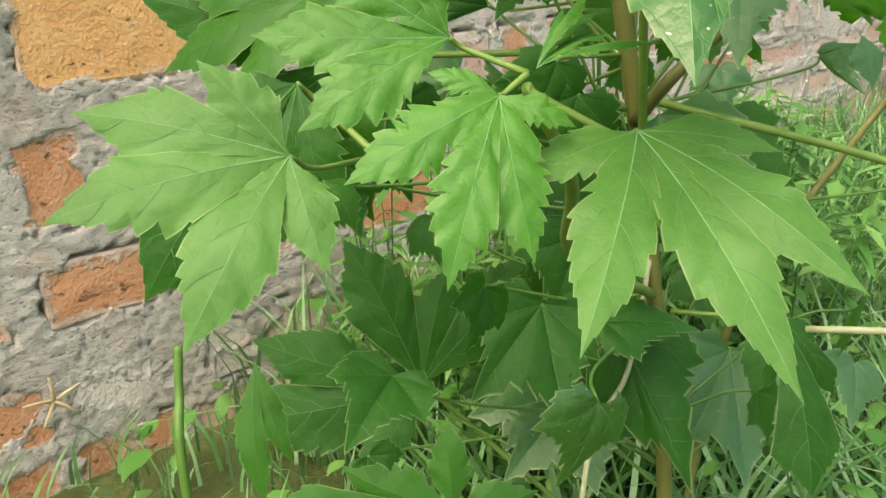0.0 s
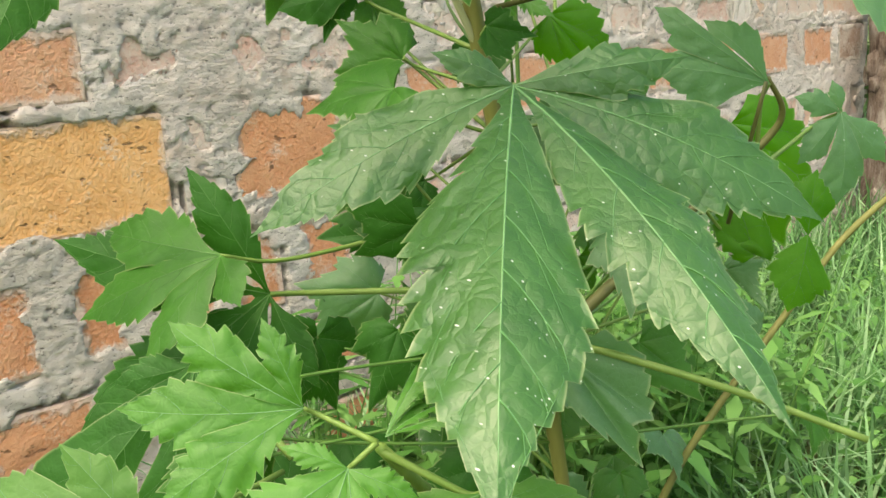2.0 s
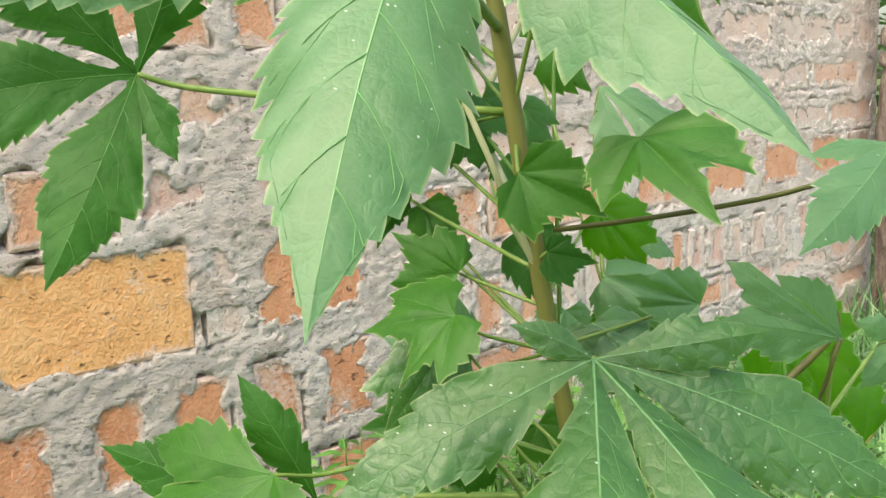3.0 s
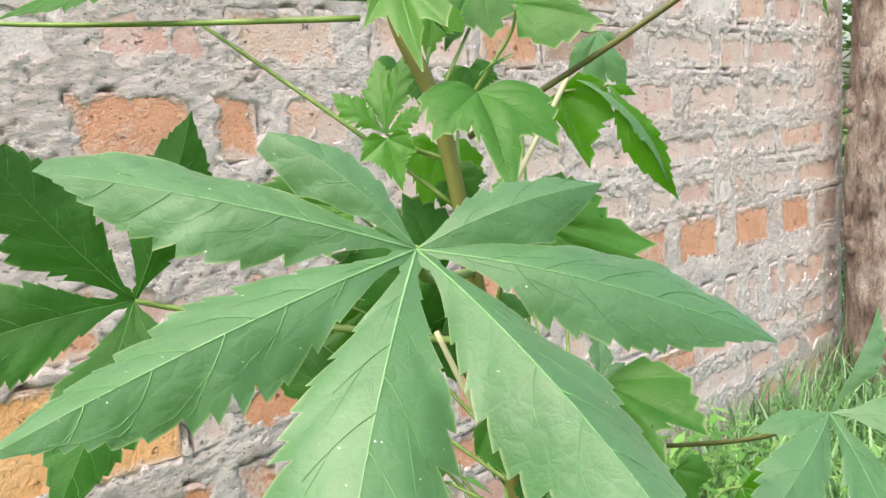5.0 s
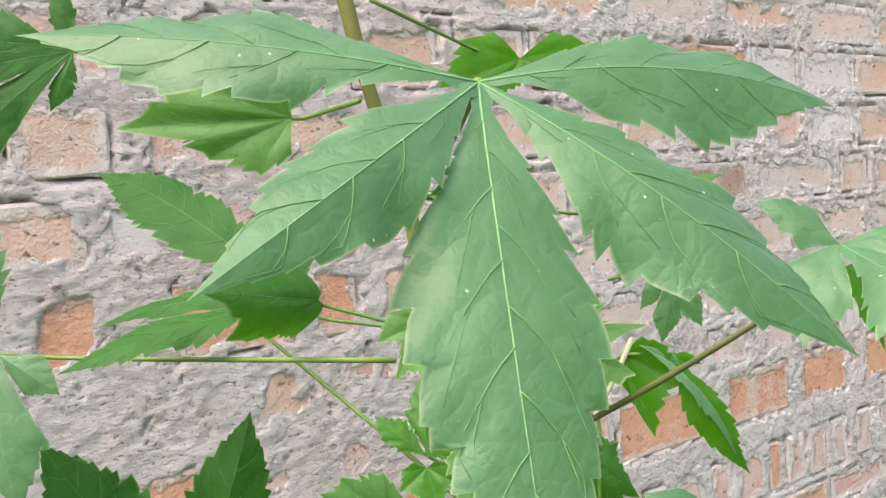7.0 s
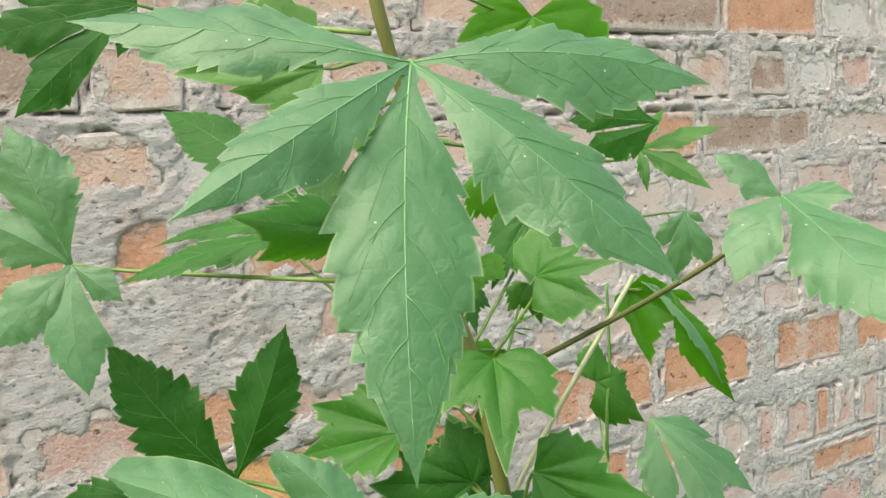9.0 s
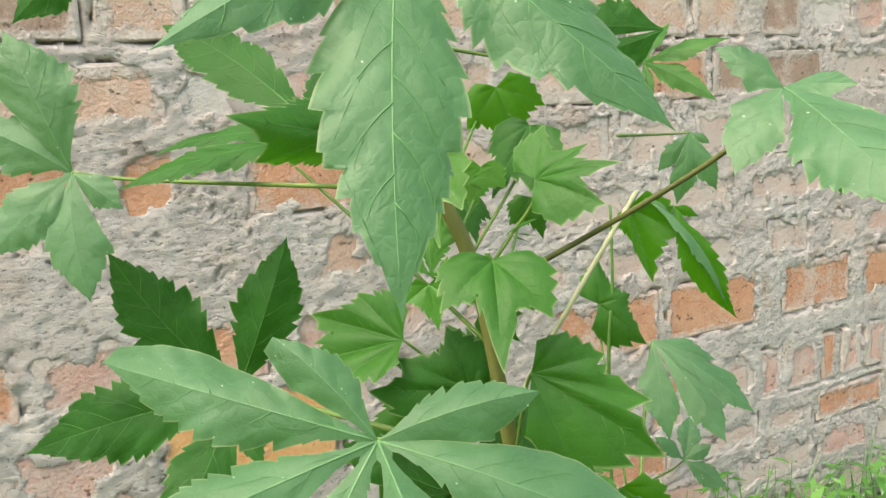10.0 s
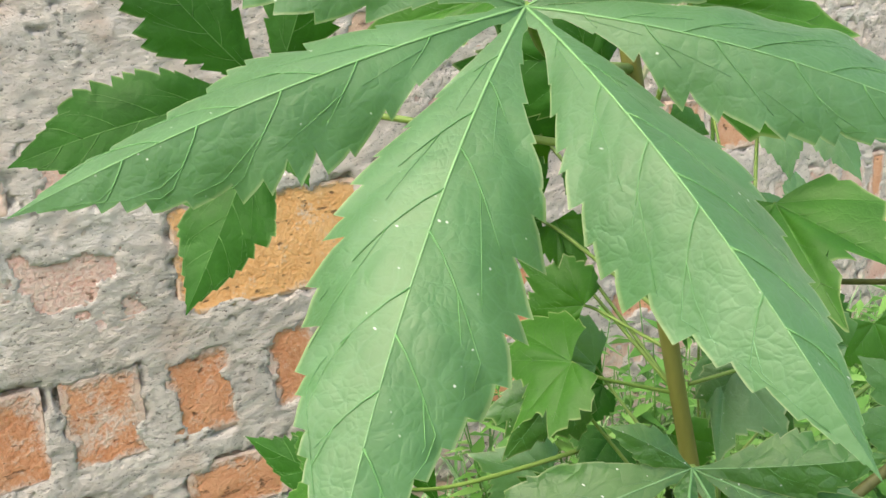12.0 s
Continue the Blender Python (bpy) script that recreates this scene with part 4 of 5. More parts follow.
plant_leaf((0.345, 0.130, 0.773), [(-0.012, 0.022, 0.016), (-0.030, -0.003, -0.030), (-0.027, -0.072, -0.040), (0.005, -0.027, 0.000)], [0.24, 0.25, 0.2, 0.26], 'mature', (0.300, 0.252, 0.688), fold=0.2, arch=0.07, stalk_material=DARK_STALK, webs={0: 0.6, 1: 0.15, 2: 0.5})
plant_leaf((0.399, 0.159, 0.760), [(0.009, -0.010, -0.035), (0.017, -0.000, -0.011)], 0.24, 'back', None, fold=0.15, arch=0.07)
plant_leaf((0.334, 0.119, 0.587), [(-0.026, 0.016, -0.003), (-0.062, 0.001, -0.027), (-0.013, -0.036, -0.062), (0.018, -0.010, 0.036), (0.023, -0.039, -0.003)], 0.17, 'mature', (0.318, 0.243, 0.552), fold=0.15, arch=0.07, stalk_material=DARK_STALK)
plant_leaf((0.143, 0.392, 0.748), [(-0.021, 0.022, 0.071), (-0.041, 0.029, 0.027), (-0.041, 0.010, -0.039), (-0.002, -0.023, -0.062), (0.019, -0.017, -0.019)], 0.25, 'mature', (0.262, 0.271, 0.736), fold=0.22, arch=0.07)
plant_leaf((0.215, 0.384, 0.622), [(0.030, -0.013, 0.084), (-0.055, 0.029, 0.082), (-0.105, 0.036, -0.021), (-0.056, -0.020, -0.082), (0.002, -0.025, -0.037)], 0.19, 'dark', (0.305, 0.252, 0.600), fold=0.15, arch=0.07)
plant_leaf((0.248, 0.322, 0.760), [(0.018, 0.030, 0.038), (-0.035, 0.138, 0.066), (-0.069, 0.055, -0.006), (-0.093, 0.033, -0.020)], [0.24, 0.11, 0.08, 0.11], 'dark', (0.281, 0.280, 0.745), fold=0.15, arch=0.07, webs={0: 0.1, 1: 0.1}, stalk_material=SIDE_STALK)
plant_leaf((0.305, 0.228, 0.738), [(0.015, 0.011, 0.023), (0.022, -0.012, 0.015), (0.023, -0.031, 0.006), (0.012, -0.033, -0.011)], 0.3, 'green', (0.296, 0.250, 0.700), fold=0.15, arch=0.07, lobing=0.5)
plant_leaf((0.280, 0.228, 0.705), [(-0.031, -0.006, -0.017), (-0.020, -0.034, -0.039), (0.008, -0.032, -0.021)], 0.34, 'green', (0.293, 0.258, 0.690), fold=0.15, arch=0.07, lobing=0.42)
plant_leaf((0.436, 0.308, 0.707), [(0.000, -0.003, -0.020), (0.002, -0.019, -0.043), (0.014, -0.029, -0.015)], 0.34, 'back', None, fold=0.15, arch=0.07, lobing=0.1)
plant_leaf((0.443, 0.280, 0.709), [(0.017, -0.031, -0.063), (0.008, -0.012, -0.006)], [0.13, 0.2], 'back', (0.434, 0.307, 0.707), fold=0.15, arch=0.12)
plant_leaf((0.436, 0.296, 0.713), [(0.020, -0.045, -0.063), (0.020, -0.016, -0.022)], [0.075, 0.12], 'mature', None, fold=0.15, arch=0.16)
plant_leaf((0.268, 0.289, 0.660), [(-0.006, 0.030, 0.018), (-0.023, 0.051, 0.006), (-0.034, 0.043, -0.017), (-0.026, 0.014, -0.020)], 0.36, 'green', (0.302, 0.254, 0.620), fold=0.15, arch=0.07)
plant_leaf((0.117, 0.180, 0.431), [(-0.010, 0.019, 0.022), (-0.034, 0.036, 0.012), (-0.049, 0.025, -0.009), (-0.037, -0.009, -0.034), (-0.006, -0.019, -0.023)], 0.22, 'young', (0.170, 0.200, 0.420), fold=0.15, arch=0.07, webs={0: 0.9, 1: 0.55, 2: 0.4, 3: 0.9})
plant_leaf((0.157, 0.167, 0.454), [(-0.003, 0.011, 0.023), (-0.020, 0.028, 0.023), (-0.035, 0.032, 0.003), (-0.037, 0.013, -0.018)], 0.21, 'bright', (0.168, 0.152, 0.445), fold=0.15, arch=0.07, webs={0: 0.6, 1: 0.2, 2: 0.25})
plant_leaf((0.159, 0.153, 0.441), [(-0.011, 0.013, 0.006), (-0.037, 0.014, -0.016), (-0.029, -0.010, -0.038), (-0.010, -0.019, -0.035), (0.011, -0.014, -0.008)], 0.2, 'bright', (0.168, 0.152, 0.445), fold=0.15, arch=0.07, webs={0: 0.5, 1: 0.25, 2: 0.2, 3: 0.6})
plant_leaf((0.186, 0.133, 0.430), [(-0.030, 0.015, -0.010), (-0.051, -0.023, -0.035), (-0.023, -0.057, -0.045), (-0.001, -0.059, -0.028), (0.018, -0.028, -0.005)], [0.2, 0.145, 0.14, 0.135, 0.2], 'young', (0.172, 0.156, 0.440), fold=0.12, arch=0.07, webs={0: 0.45, 1: 0.13, 2: 0.15, 3: 0.22})
plant_leaf((0.224, 0.316, 0.458), [(-0.018, 0.068, 0.005), (-0.039, 0.058, -0.030), (-0.036, 0.008, -0.041), (-0.008, -0.025, -0.016)], [0.22, 0.21, 0.22, 0.3], 'green', (0.325, 0.296, 0.455), fold=0.15, arch=0.07, webs={0: 0.6, 1: 0.4, 2: 0.6})
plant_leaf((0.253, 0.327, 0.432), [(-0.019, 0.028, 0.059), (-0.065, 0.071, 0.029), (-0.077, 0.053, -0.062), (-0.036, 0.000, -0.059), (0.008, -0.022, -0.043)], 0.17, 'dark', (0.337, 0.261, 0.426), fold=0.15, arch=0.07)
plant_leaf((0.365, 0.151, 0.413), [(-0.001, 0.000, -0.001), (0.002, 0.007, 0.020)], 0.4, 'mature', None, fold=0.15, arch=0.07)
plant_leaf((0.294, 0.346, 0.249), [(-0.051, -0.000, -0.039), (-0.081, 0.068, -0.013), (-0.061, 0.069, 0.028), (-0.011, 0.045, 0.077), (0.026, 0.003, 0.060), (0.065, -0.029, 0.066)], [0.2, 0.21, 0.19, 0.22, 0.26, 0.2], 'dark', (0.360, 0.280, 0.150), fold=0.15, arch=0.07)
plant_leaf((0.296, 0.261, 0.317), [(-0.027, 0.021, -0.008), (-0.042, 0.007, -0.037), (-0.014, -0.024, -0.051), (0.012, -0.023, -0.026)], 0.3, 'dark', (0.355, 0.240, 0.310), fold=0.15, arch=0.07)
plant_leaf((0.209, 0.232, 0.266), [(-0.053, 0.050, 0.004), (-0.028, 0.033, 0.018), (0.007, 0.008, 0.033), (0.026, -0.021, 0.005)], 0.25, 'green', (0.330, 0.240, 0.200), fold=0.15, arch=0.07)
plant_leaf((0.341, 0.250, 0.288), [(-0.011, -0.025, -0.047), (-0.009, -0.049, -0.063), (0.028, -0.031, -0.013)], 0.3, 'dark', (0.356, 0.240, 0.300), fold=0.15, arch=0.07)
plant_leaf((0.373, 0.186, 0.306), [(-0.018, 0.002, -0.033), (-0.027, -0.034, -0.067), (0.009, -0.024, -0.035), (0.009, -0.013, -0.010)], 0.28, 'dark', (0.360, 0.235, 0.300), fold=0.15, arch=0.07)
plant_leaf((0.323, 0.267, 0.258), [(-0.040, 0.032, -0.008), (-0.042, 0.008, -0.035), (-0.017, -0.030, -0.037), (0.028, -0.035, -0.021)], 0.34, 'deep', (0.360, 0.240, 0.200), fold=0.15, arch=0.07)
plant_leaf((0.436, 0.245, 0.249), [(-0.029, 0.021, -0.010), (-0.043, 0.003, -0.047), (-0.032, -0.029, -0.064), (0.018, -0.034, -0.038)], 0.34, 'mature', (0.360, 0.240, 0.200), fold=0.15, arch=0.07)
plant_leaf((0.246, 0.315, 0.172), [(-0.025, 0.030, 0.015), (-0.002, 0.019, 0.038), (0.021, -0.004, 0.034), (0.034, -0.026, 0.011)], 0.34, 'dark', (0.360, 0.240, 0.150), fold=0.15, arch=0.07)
plant_leaf((0.195, 0.345, 0.299), [(-0.013, -0.017, -0.063), (0.001, -0.021, -0.045)], 0.12, 'green', None, fold=0.15, arch=0.07)
plant_leaf((0.327, 0.304, 0.490), [(-0.016, 0.018, 0.025), (-0.034, 0.025, 0.013), (-0.023, 0.014, -0.002)], 0.36, 'mature', (0.329, 0.245, 0.450), fold=0.15, arch=0.07)
plant_leaf((0.289, 0.282, 0.501), [(-0.015, 0.013, 0.011), (-0.033, 0.016, -0.013), (-0.028, 0.007, -0.032), (0.002, -0.009, -0.025)], 0.36, 'deep', (0.334, 0.244, 0.420), fold=0.15, arch=0.07)
plant_leaf((0.359, 0.245, 0.499), [(-0.020, 0.009, -0.011), (-0.014, -0.001, -0.031), (0.015, -0.019, -0.032), (0.017, -0.014, -0.010)], 0.36, 'deep', (0.334, 0.244, 0.420), fold=0.15, arch=0.07)
plant_leaf((0.307, 0.329, 0.565), [(-0.011, 0.004, -0.010), (-0.012, -0.001, -0.026), (-0.001, -0.005, -0.016)], 0.36, 'dark', (0.320, 0.247, 0.500), fold=0.15, arch=0.07)
plant_leaf((0.318, 0.320, 0.559), [(-0.004, -0.005, -0.021), (0.002, -0.014, -0.037), (0.012, -0.011, -0.011)], 0.36, 'green', (0.320, 0.247, 0.500), fold=0.15, arch=0.07)
plant_leaf((0.388, 0.270, 0.517), [(-0.003, -0.016, -0.019), (0.008, -0.034, -0.022), (0.033, -0.035, -0.014), (0.037, -0.022, -0.003)], 0.36, 'mature', (0.338, 0.243, 0.400), fold=0.15, arch=0.07)
plant_leaf((0.356, 0.253, 0.504), [(-0.013, 0.001, -0.022), (-0.019, -0.014, -0.041), (0.002, -0.035, -0.029), (0.017, -0.028, -0.017)], 0.36, 'mature', (0.338, 0.243, 0.400), fold=0.15, arch=0.07)
plant_leaf((0.356, 0.361, 0.462), [(-0.024, 0.016, 0.004), (-0.012, 0.025, 0.017), (0.006, 0.016, 0.024)], 0.36, 'mature', (0.338, 0.243, 0.400), fold=0.15, arch=0.07)
plant_leaf((0.454, 0.238, 0.455), [(0.022, -0.014, -0.003), (0.013, -0.026, -0.018), (-0.015, -0.021, -0.019)], 0.34, 'mature', (0.360, 0.240, 0.380), fold=0.15, arch=0.07)
plant_leaf((0.364, 0.297, 0.544), [(-0.005, -0.008, -0.036), (-0.005, -0.022, -0.045), (0.003, -0.019, -0.018)], 0.36, 'dark', (0.314, 0.248, 0.535), fold=0.15, arch=0.07)
plant_leaf((0.481, 0.227, 0.408), [(0.007, -0.004, 0.008), (0.008, -0.019, 0.007), (-0.008, -0.028, -0.017), (0.004, -0.008, -0.011)], 0.36, 'mature', (0.349, 0.236, 0.403), fold=0.15, arch=0.07)
plant_leaf((0.462, 0.214, 0.472), [(-0.008, 0.001, -0.015), (-0.017, -0.010, -0.030), (-0.009, -0.015, -0.023), (-0.018, -0.027, -0.036)], 0.18, 'back', None, fold=0.15, arch=0.07, webs={0: 0.6, 1: 0.3, 2: 0.5})
plant_leaf((0.308, 0.332, 0.607), [(-0.016, 0.018, 0.008), (-0.043, 0.036, -0.036), (-0.029, 0.018, -0.058), (-0.007, -0.000, -0.037)], 0.36, 'green', (0.312, 0.249, 0.550), fold=0.15, arch=0.07)
plant_leaf((0.338, 0.353, 0.407), [(-0.013, 0.020, 0.020), (-0.033, 0.034, 0.007), (-0.032, 0.023, -0.022), (-0.014, 0.005, -0.023)], 0.36, 'mature', (0.338, 0.243, 0.400), fold=0.15, arch=0.07)
plant_leaf((0.270, 0.258, 0.751), [(-0.015, 0.012, -0.008), (-0.014, 0.003, -0.023), (-0.009, -0.023, -0.041), (-0.001, -0.028, -0.024)], 0.34, 'young', (0.281, 0.277, 0.755), fold=0.15, arch=0.07, lobing=0.45)
plant_leaf((0.245, 0.299, 0.761), [(-0.018, 0.002, 0.018), (-0.058, -0.015, 0.011), (-0.043, -0.010, -0.010), (-0.007, 0.003, -0.015)], 0.34, 'green', (0.281, 0.280, 0.745), fold=0.15, arch=0.07, stalk_material=SIDE_STALK)
plant_leaf((0.317, 0.288, 0.626), [(-0.015, 0.018, 0.032), (-0.038, 0.037, 0.011), (-0.031, 0.025, -0.022)], 0.4, 'dark', (0.305, 0.252, 0.600), fold=0.15, arch=0.07)
plant_leaf((0.342, 0.279, 0.760), [(-0.020, 0.011, -0.013), (-0.026, 0.000, -0.035), (-0.015, -0.019, -0.032)], 0.36, 'dark', (0.290, 0.262, 0.700), fold=0.15, arch=0.07)
plant_leaf((0.281, 0.281, 0.691), [(-0.014, 0.017, 0.018), (0.008, 0.012, 0.032), (0.011, -0.005, 0.033), (0.006, -0.019, 0.010)], 0.22, 'bright', (0.290, 0.262, 0.680), fold=0.15, arch=0.07)
plant_leaf((0.275, 0.274, 0.689), [(-0.009, 0.007, -0.009), (0.002, -0.006, -0.022), (0.008, -0.009, -0.006)], 0.34, 'bright', (0.292, 0.259, 0.680), fold=0.15, arch=0.07)
plant_leaf((0.293, 0.268, 0.635), [(-0.043, 0.027, 0.002), (-0.029, 0.021, 0.017), (-0.007, 0.010, 0.032)], 0.34, 'dark', (0.300, 0.255, 0.620), fold=0.15, arch=0.07)
plant_leaf((0.305, 0.269, 0.670), [(-0.004, 0.002, -0.012), (0.010, -0.012, -0.013), (0.012, -0.012, 0.001)], 0.4, 'green', (0.297, 0.257, 0.660), fold=0.15, arch=0.07)
plant_leaf((0.255, 0.325, 0.838), [(-0.029, 0.022, -0.015), (-0.060, 0.047, 0.001), (-0.046, 0.037, 0.023)], 0.3, 'young', (0.262, 0.282, 0.840), fold=0.15, arch=0.07)
plant_leaf((0.266, 0.314, 0.812), [(-0.005, 0.003, -0.012), (0.003, -0.005, -0.025), (0.013, -0.012, -0.013)], 0.4, 'young', (0.270, 0.284, 0.820), fold=0.15, arch=0.07)
plant_leaf((0.184, 0.385, 0.875), [(-0.011, 0.004, -0.026), (-0.057, 0.031, -0.053), (-0.070, 0.044, -0.015), (-0.056, 0.037, 0.011), (-0.003, 0.005, 0.030)], 0.2, 'dark', (0.260, 0.285, 0.850), fold=0.15, arch=0.07)
plant_leaf((0.353, 0.284, 0.860), [(-0.034, 0.019, -0.012), (-0.013, 0.006, -0.018), (0.013, -0.011, -0.017), (0.034, -0.025, -0.025)], 0.3, 'back', (0.270, 0.280, 0.880), fold=0.15, arch=0.07)
plant_leaf((0.429, 0.288, 0.790), [(0.030, 0.008, 0.023), (0.026, -0.039, 0.010), (0.009, -0.045, -0.023), (-0.006, -0.012, -0.024)], 0.13, 'green', (0.285, 0.280, 0.800), fold=0.15, arch=0.07)
plant_leaf((0.401, 0.245, 0.804), [(-0.038, 0.025, 0.003), (-0.032, 0.020, -0.011)], 0.3, 'dark', None, fold=0.15, arch=0.07)
plant_leaf((0.521, 0.340, 0.746), [(-0.020, 0.010, -0.025), (-0.011, 0.002, -0.047), (0.012, -0.012, -0.039), (0.010, -0.008, -0.008)], 0.2, 'mature', (0.420, 0.300, 0.750), fold=0.15, arch=0.07)
plant_leaf((0.489, 0.345, 0.609), [(0.035, -0.024, -0.015), (0.030, -0.060, -0.041), (0.005, -0.059, -0.056), (-0.017, -0.032, -0.057)], 0.2, 'mature', (0.430, 0.300, 0.500), fold=0.15, arch=0.07)
plant_leaf((0.461, 0.366, 0.635), [(0.025, -0.021, -0.028), (0.020, -0.011, 0.006), (0.004, 0.003, 0.030)], 0.3, 'green', (0.430, 0.300, 0.500), fold=0.15, arch=0.07)
plant_leaf((0.289, 0.215, 0.656), [(0.042, -0.037, -0.036), (0.042, -0.030, -0.013), (0.029, -0.015, 0.007)], 0.34, 'green', (0.305, 0.252, 0.600), fold=0.15, arch=0.07)
plant_leaf((0.306, 0.315, 0.562), [(-0.027, 0.024, -0.006), (-0.041, 0.046, 0.025), (-0.007, 0.017, 0.038)], 0.26, 'dark', (0.314, 0.248, 0.535), fold=0.15, arch=0.07)
plant_leaf((0.274, 0.258, 0.523), [(0.002, 0.041, 0.002), (-0.015, 0.040, -0.010), (-0.026, 0.005, -0.025), (-0.021, -0.013, -0.022)], 0.36, 'green', (0.320, 0.247, 0.500), fold=0.15, arch=0.07, lobing=0.4)
plant_leaf((0.301, 0.282, 0.533), [(-0.022, 0.020, -0.003), (-0.018, 0.022, 0.019), (-0.003, 0.009, 0.021)], 0.36, 'green', (0.316, 0.248, 0.520), fold=0.15, arch=0.07)
plant_leaf((0.289, 0.236, 0.578), [(-0.000, -0.007, -0.026), (0.021, -0.025, -0.018), (0.019, -0.019, -0.000)], 0.3, 'green', (0.306, 0.252, 0.590), fold=0.15, arch=0.07)
plant_leaf((0.316, 0.286, 0.597), [(-0.014, 0.008, -0.019), (-0.001, -0.005, -0.021)], 0.4, 'dark', (0.305, 0.252, 0.600), fold=0.15, arch=0.07)
plant_leaf((0.307, 0.238, 0.545), [(0.005, -0.009, -0.014), (0.014, -0.015, -0.005), (0.008, -0.006, 0.006)], 0.36, 'dark', (0.313, 0.248, 0.540), fold=0.15, arch=0.07)
plant_leaf((0.390, 0.219, 0.511), [(-0.021, 0.020, -0.000), (-0.030, 0.033, 0.015), (-0.011, 0.015, 0.016)], 0.34, 'mature', (0.330, 0.250, 0.500), fold=0.15, arch=0.07)
plant_leaf((0.330, 0.131, 0.522), [(-0.028, 0.029, 0.008), (-0.023, 0.030, 0.027), (-0.012, 0.018, 0.022)], 0.26, 'mature', (0.340, 0.140, 0.490), fold=0.15, arch=0.07)
plant_leaf((0.411, 0.140, 0.504), [(-0.013, 0.014, 0.007), (-0.016, 0.010, -0.020), (-0.007, -0.003, -0.037), (0.010, -0.015, -0.021), (-0.001, 0.004, 0.013)], 0.26, 'mature', (0.340, 0.140, 0.490), fold=0.15, arch=0.07)
plant_leaf((0.312, 0.198, 0.590), [(-0.018, 0.002, -0.028), (-0.020, -0.046, -0.030), (0.005, -0.045, -0.017)], 0.34, 'green', (0.310, 0.250, 0.560), fold=0.15, arch=0.07, lobing=0.42)
plant_leaf((0.405, 0.286, 0.548), [(0.001, -0.009, -0.027), (0.014, -0.023, -0.034), (0.020, -0.024, -0.018)], 0.3, 'back', (0.316, 0.248, 0.520), fold=0.15, arch=0.07)
plant_leaf((0.470, 0.221, 0.489), [(0.011, -0.028, -0.063), (0.030, -0.040, -0.041), (0.030, -0.031, -0.008)], 0.3, 'back', (0.360, 0.200, 0.500), fold=0.15, arch=0.07)
plant_leaf((0.315, 0.088, 0.373), [(-0.010, 0.014, 0.010), (-0.021, 0.016, -0.009), (-0.027, 0.008, -0.045)], 0.25, 'mature', None, fold=0.15, arch=0.07)
plant_leaf((0.349, 0.237, 0.397), [(-0.004, -0.006, -0.025), (0.014, -0.034, -0.052), (0.022, -0.034, -0.031)], 0.36, 'mature', (0.350, 0.240, 0.360), fold=0.15, arch=0.07)
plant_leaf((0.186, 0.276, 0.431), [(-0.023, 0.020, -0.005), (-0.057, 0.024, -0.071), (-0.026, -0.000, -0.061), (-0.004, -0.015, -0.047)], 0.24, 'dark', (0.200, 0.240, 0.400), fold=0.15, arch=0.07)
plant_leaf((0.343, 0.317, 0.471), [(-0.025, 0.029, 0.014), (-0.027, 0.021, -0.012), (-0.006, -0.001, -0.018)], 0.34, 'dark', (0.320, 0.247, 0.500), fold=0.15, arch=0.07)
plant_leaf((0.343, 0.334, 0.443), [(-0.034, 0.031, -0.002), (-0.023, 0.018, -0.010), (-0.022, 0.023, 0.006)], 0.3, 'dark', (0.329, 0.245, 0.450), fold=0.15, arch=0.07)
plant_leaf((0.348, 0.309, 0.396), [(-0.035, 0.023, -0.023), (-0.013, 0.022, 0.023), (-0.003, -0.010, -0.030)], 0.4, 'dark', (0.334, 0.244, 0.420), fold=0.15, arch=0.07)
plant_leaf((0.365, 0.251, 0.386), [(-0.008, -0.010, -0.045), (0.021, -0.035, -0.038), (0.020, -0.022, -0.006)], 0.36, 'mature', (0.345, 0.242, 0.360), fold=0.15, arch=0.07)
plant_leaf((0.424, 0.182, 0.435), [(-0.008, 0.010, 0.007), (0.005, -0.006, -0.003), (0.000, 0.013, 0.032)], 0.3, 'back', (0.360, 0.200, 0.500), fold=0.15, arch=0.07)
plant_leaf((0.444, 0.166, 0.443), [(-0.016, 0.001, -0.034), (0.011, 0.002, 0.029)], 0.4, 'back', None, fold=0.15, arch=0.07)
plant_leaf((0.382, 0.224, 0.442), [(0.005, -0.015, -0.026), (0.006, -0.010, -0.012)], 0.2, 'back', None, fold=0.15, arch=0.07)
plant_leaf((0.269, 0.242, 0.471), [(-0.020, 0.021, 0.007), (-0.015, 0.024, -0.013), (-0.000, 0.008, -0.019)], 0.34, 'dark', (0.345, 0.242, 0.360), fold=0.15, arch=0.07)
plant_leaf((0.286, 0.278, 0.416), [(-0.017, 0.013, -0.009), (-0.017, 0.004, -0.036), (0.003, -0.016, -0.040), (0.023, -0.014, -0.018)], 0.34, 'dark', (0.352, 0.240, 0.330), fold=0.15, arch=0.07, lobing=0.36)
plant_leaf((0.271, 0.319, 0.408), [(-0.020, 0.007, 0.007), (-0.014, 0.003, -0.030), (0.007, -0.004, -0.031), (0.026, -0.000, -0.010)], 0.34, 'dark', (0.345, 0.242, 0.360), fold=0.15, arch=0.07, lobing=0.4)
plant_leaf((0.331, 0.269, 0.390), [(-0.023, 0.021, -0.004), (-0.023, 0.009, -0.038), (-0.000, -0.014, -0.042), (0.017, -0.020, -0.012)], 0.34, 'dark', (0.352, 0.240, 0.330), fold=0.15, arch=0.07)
plant_leaf((0.485, 0.309, 0.483), [(-0.024, 0.006, -0.027), (-0.002, -0.013, -0.043), (0.022, -0.019, -0.016)], 0.34, 'dark', (0.455, 0.352, 0.350), fold=0.15, arch=0.07)
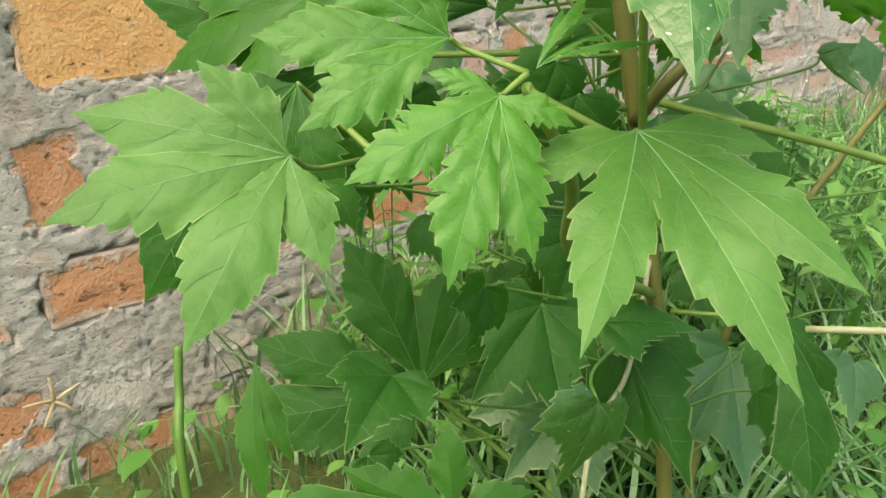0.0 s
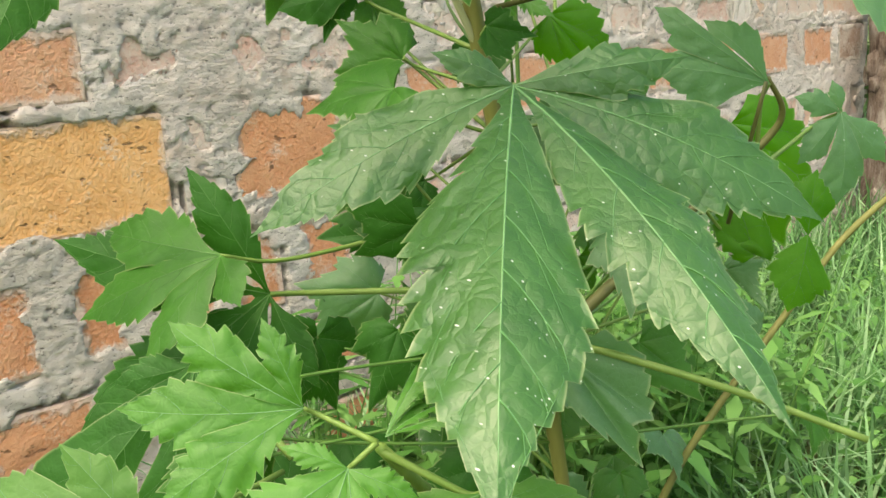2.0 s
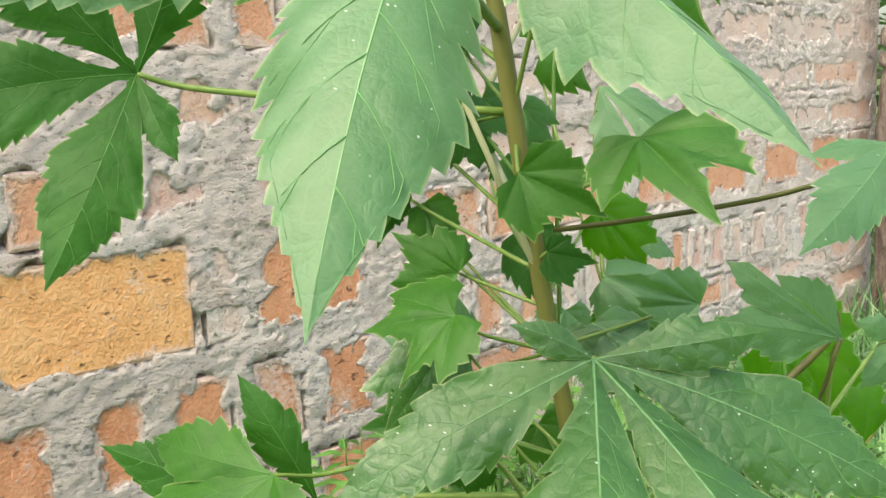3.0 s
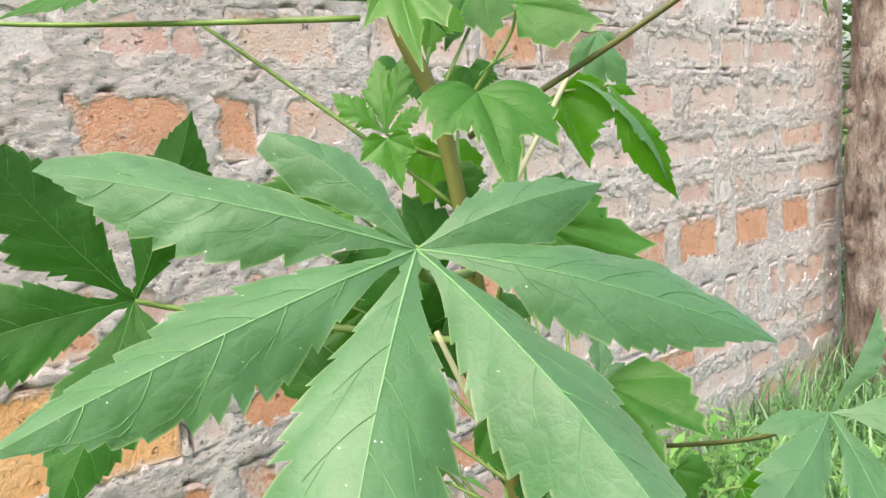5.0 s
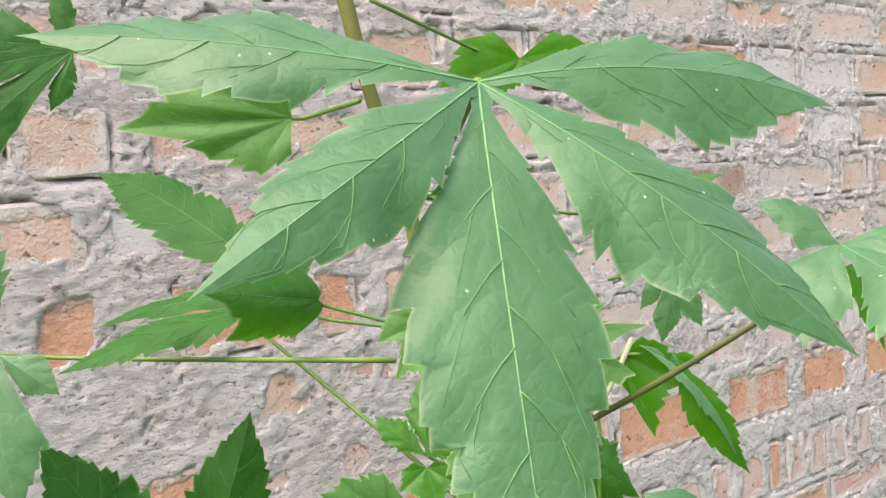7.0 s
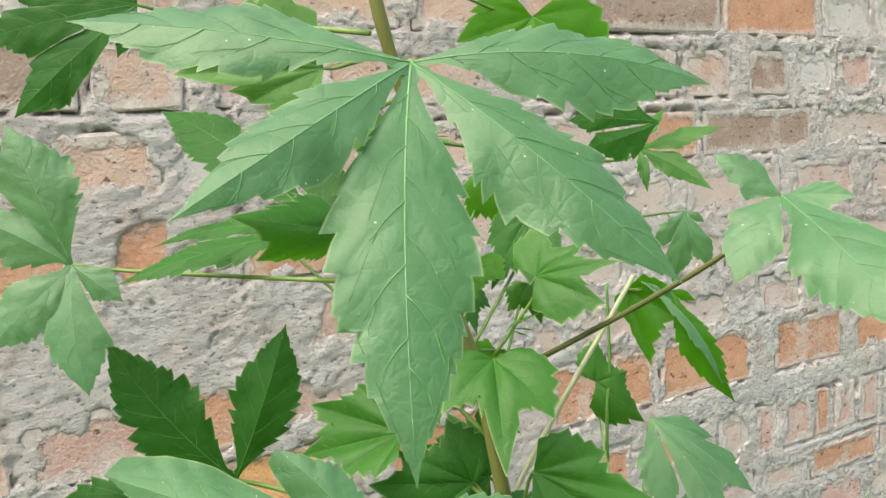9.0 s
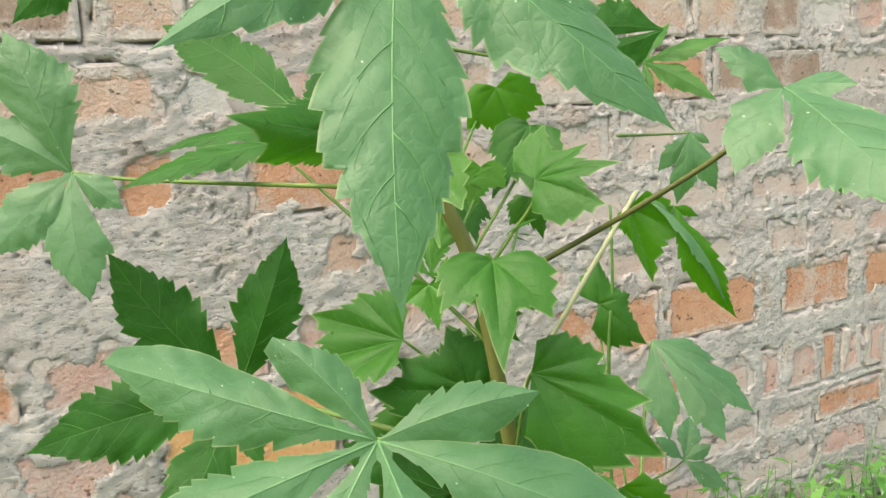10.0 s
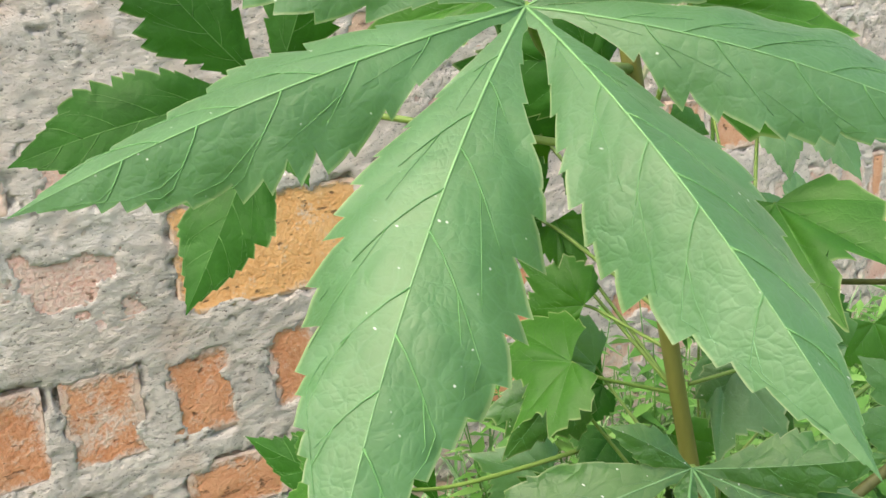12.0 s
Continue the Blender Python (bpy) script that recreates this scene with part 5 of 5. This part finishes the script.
plant_leaf((0.365, 0.299, 0.600), [(-0.014, 0.007, -0.006), (-0.015, -0.013, -0.030), (0.012, -0.016, -0.028), (0.024, -0.005, -0.008)], 0.34, 'green', (0.320, 0.247, 0.500), fold=0.15, arch=0.07, lobing=0.4)
plant_leaf((0.441, 0.336, 0.482), [(-0.021, 0.009, -0.014), (-0.010, -0.006, -0.036), (0.019, -0.006, -0.020)], 0.34, 'mature', (0.455, 0.352, 0.350), fold=0.15, arch=0.07)
plant_leaf((0.386, 0.297, 0.559), [(0.014, 0.007, 0.010), (0.022, -0.011, 0.007), (0.010, -0.022, -0.012), (-0.001, -0.004, -0.016)], 0.2, 'bright', (0.455, 0.352, 0.420), fold=0.15, arch=0.07)
plant_leaf((0.520, 0.347, 0.516), [(-0.014, 0.014, 0.017), (0.024, 0.017, 0.023), (0.019, -0.009, 0.010), (0.015, -0.026, -0.016)], 0.24, 'mature', (0.462, 0.358, 0.500), fold=0.15, arch=0.07)
plant_leaf((0.569, 0.319, 0.445), [(-0.025, 0.006, -0.028), (0.003, -0.014, -0.037), (0.024, -0.018, -0.009)], 0.34, 'green', (0.455, 0.352, 0.350), fold=0.15, arch=0.07)


# branches
stalk("branch", [(0.339, 0.243, 0.395), (0.340, 0.217, 0.423), (0.401, 0.202, 0.458), (0.429, 0.182, 0.487), (0.432, 0.175, 0.501), (0.421, 0.177, 0.517)], 0.0032, 0.0010, DARK_STALK, plant, 6, "brown-green side branch")
stalk("branch", [(0.336, 0.243, 0.41), (0.349, 0.236, 0.403), (0.384, 0.17, 0.384), (0.403, 0.118, 0.369)], 0.0022, 0.0016, STALK, plant, 6)
stalk("branch", [(0.314, 0.248, 0.534), (0.300, 0.250, 0.56), (0.290, 0.25, 0.58), (0.280, 0.257, 0.61)], 0.0017, 0.0012, PALE_STALK, plant, 6)
stalk("branch", [(0.296, 0.258, 0.66), (0.277, 0.302, 0.696), (0.251, 0.365, 0.743)], 0.0012, 0.0009, STALK, plant, 6)
stalk("branch", [(0.34, 0.15, 0.47), (0.326, 0.13, 0.523)], 0.0008, 0.0007, DARK_STALK, plant, 4)
stalk("branch", [(0.357, 0.166, 0.311), (0.369, 0.127, 0.316), (0.39, 0.05, 0.32)], 0.0016, 0.0016, PALE_STALK, plant, 4)
stalk("branch", [(0.352, 0.24, 0.31), (0.25, 0.205, 0.365), (0.20, 0.165, 0.41), (0.172, 0.156, 0.441)], 0.0026, 0.0016, STALK, plant, 6, "green side shoot with young leaves")
stalk("branch", [(0.312, 0.255, 0.555), (0.34, 0.30, 0.59), (0.356, 0.311, 0.612), (0.421, 0.293, 0.711), (0.434, 0.307, 0.707)], 0.0017, 0.0014, PALE_STALK, plant, 6, "pale straight leaf stalk")


def shoot_tip(at, size, seed):
    """A bud of narrow, finely toothed unopened leaves."""
    rng = random.Random(seed)
    for k in range(6):
        a, b = rng.uniform(-0.5, 1.2), rng.uniform(-0.4, 0.7)
        d = Vector((math.cos(a), -math.sin(a) * 0.8, b)).normalized() * size * rng.uniform(0.7, 1.2)
        plant_leaf(at, [tuple(d)], 0.10, "bright", None, 0.4, 0.1)


shoot_tip((0.170, 0.151, 0.446), 0.030, 3)
shoot_tip((0.290, 0.262, 0.735), 0.016, 4)
shoot_tip((0.300, 0.245, 0.712), 0.016, 5)
shoot_tip((0.283, 0.286, 0.80), 0.018, 6)


def clear_of_wall_view(o):
    """Keeps the gap open through which the bare wall shows."""
    return not (o.x < 0.275 + 0.65 * (o.y - 0.25) and o.z > 0.43)


def inner_leaves(count, seed, first, last, turn0, turn1, far, tones):
    """Small leaves on short stalks that crowd round the stem."""
    rng = random.Random(seed)
    line = smooth_path(STEM_LINE, 10)
    for _ in range(count):
        pick = rng.randrange(first, last)
        base, root_at = line[pick], line[max(0, pick - 1)]
        a = rng.uniform(turn0, turn1)
        reach = rng.uniform(0.03, far)
        o = base + Vector((math.cos(a) * reach, math.sin(a) * reach, rng.uniform(-0.03, 0.05)))
        size = rng.uniform(0.026, 0.046)
        if not clear_of_wall_view(o):
            continue
        facing = Vector((rng.uniform(-0.9, 0.1), rng.uniform(-1.0, -0.3), rng.uniform(-0.2, 0.8))).normalized()
        down = Vector((rng.uniform(-0.8, 0.8), rng.uniform(-0.3, 0.3), -1.0))
        down = (down - facing * down.dot(facing)).normalized()
        across = facing.cross(down)
        tips = []
        for ang, q in ((-0.95, 0.68), (0.0, 1.0), (0.95, 0.68)):
            tips.append(tuple((down * math.cos(ang) + across * math.sin(ang)) * size * q * rng.uniform(0.85, 1.1)))
        plant_leaf(tuple(o), tips, 0.3, rng.choice(tones), tuple(root_at), 0.1, 0.08, SIDE_STALK)


# dark-toned leaves fill in the shaded mass behind the stem
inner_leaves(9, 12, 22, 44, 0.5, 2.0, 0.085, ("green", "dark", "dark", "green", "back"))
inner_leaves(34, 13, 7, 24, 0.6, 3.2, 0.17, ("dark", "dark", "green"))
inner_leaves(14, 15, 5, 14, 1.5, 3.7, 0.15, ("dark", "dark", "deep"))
inner_leaves(20, 14, 8, 17, -0.9, 1.3, 0.15, ("green", "mature", "green"))


# second, lower plants by the main one
def cane(name, points, r0, r1, material, label):
    ob = thing(name, label, "plant stalk")
    stalk("stalk", points, r0, r1, material, ob, 8)
    return ob


cane("bent_stalk", [(0.43, 0.285, -0.01), (0.455, 0.27, 0.19), (0.481, 0.258, 0.274), (0.566, 0.225, 0.371), (0.611, 0.204, 0.417), (0.70, 0.17, 0.46)], 0.0026, 0.0018, STEM, "yellow-green bent stalk in the grass")
cane("slender_stalk", [(0.43, 0.35, -0.01), (0.455, 0.352, 0.35), (0.462, 0.358, 0.593), (0.47, 0.362, 0.642), (0.476, 0.369, 0.70)], 0.0015, 0.0010, SIDE_STALK, "slender green stalk behind the plant")
cane("straw_stalk", [(0.26, 0.22, 0.0), (0.287, 0.231, 0.233), (0.332, 0.239, 0.278), (0.35, 0.24, 0.33)], 0.0014, 0.0012, PALE_STALK, "thin dry straw-coloured stalk beside the plant")

cane("dark_stalk", [(0.270, 0.607, -0.01), (0.270, 0.607, 0.114), (0.284, 0.625, 0.150), (0.293, 0.633, 0.187)], 0.0042, 0.0034, SIDE_STALK, "short dark green upright stalk at the wall's foot")


def straw_star(at, size):
    """A dry star-shaped grass head caught on the wall."""
    star = thing("straw_star", "dry straw-coloured star-shaped grass head on the wall", "dry grass")
    o = Vector(at)
    for k in range(5):
        a = k * 1.257 + 0.4
        tip = o + Vector((math.cos(a) * size, -0.004, math.sin(a) * size * 0.9))
        stalk("ray", [tuple(o), tuple((o + tip) / 2 + Vector((0, -0.003, 0.002))), tuple(tip)], 0.0022, 0.0007, DRY, star, 3)


straw_star((0.253, FACE - 0.012, 0.088), 0.030)

# ---- bricks of the wall ----
rng = random.Random(17)
for low, high, x0, x1, tone, show in bricks:
    if show >= 0.1:
        part("brick", brick_mesh(x0, x1, low, high, tone, rng), wall)
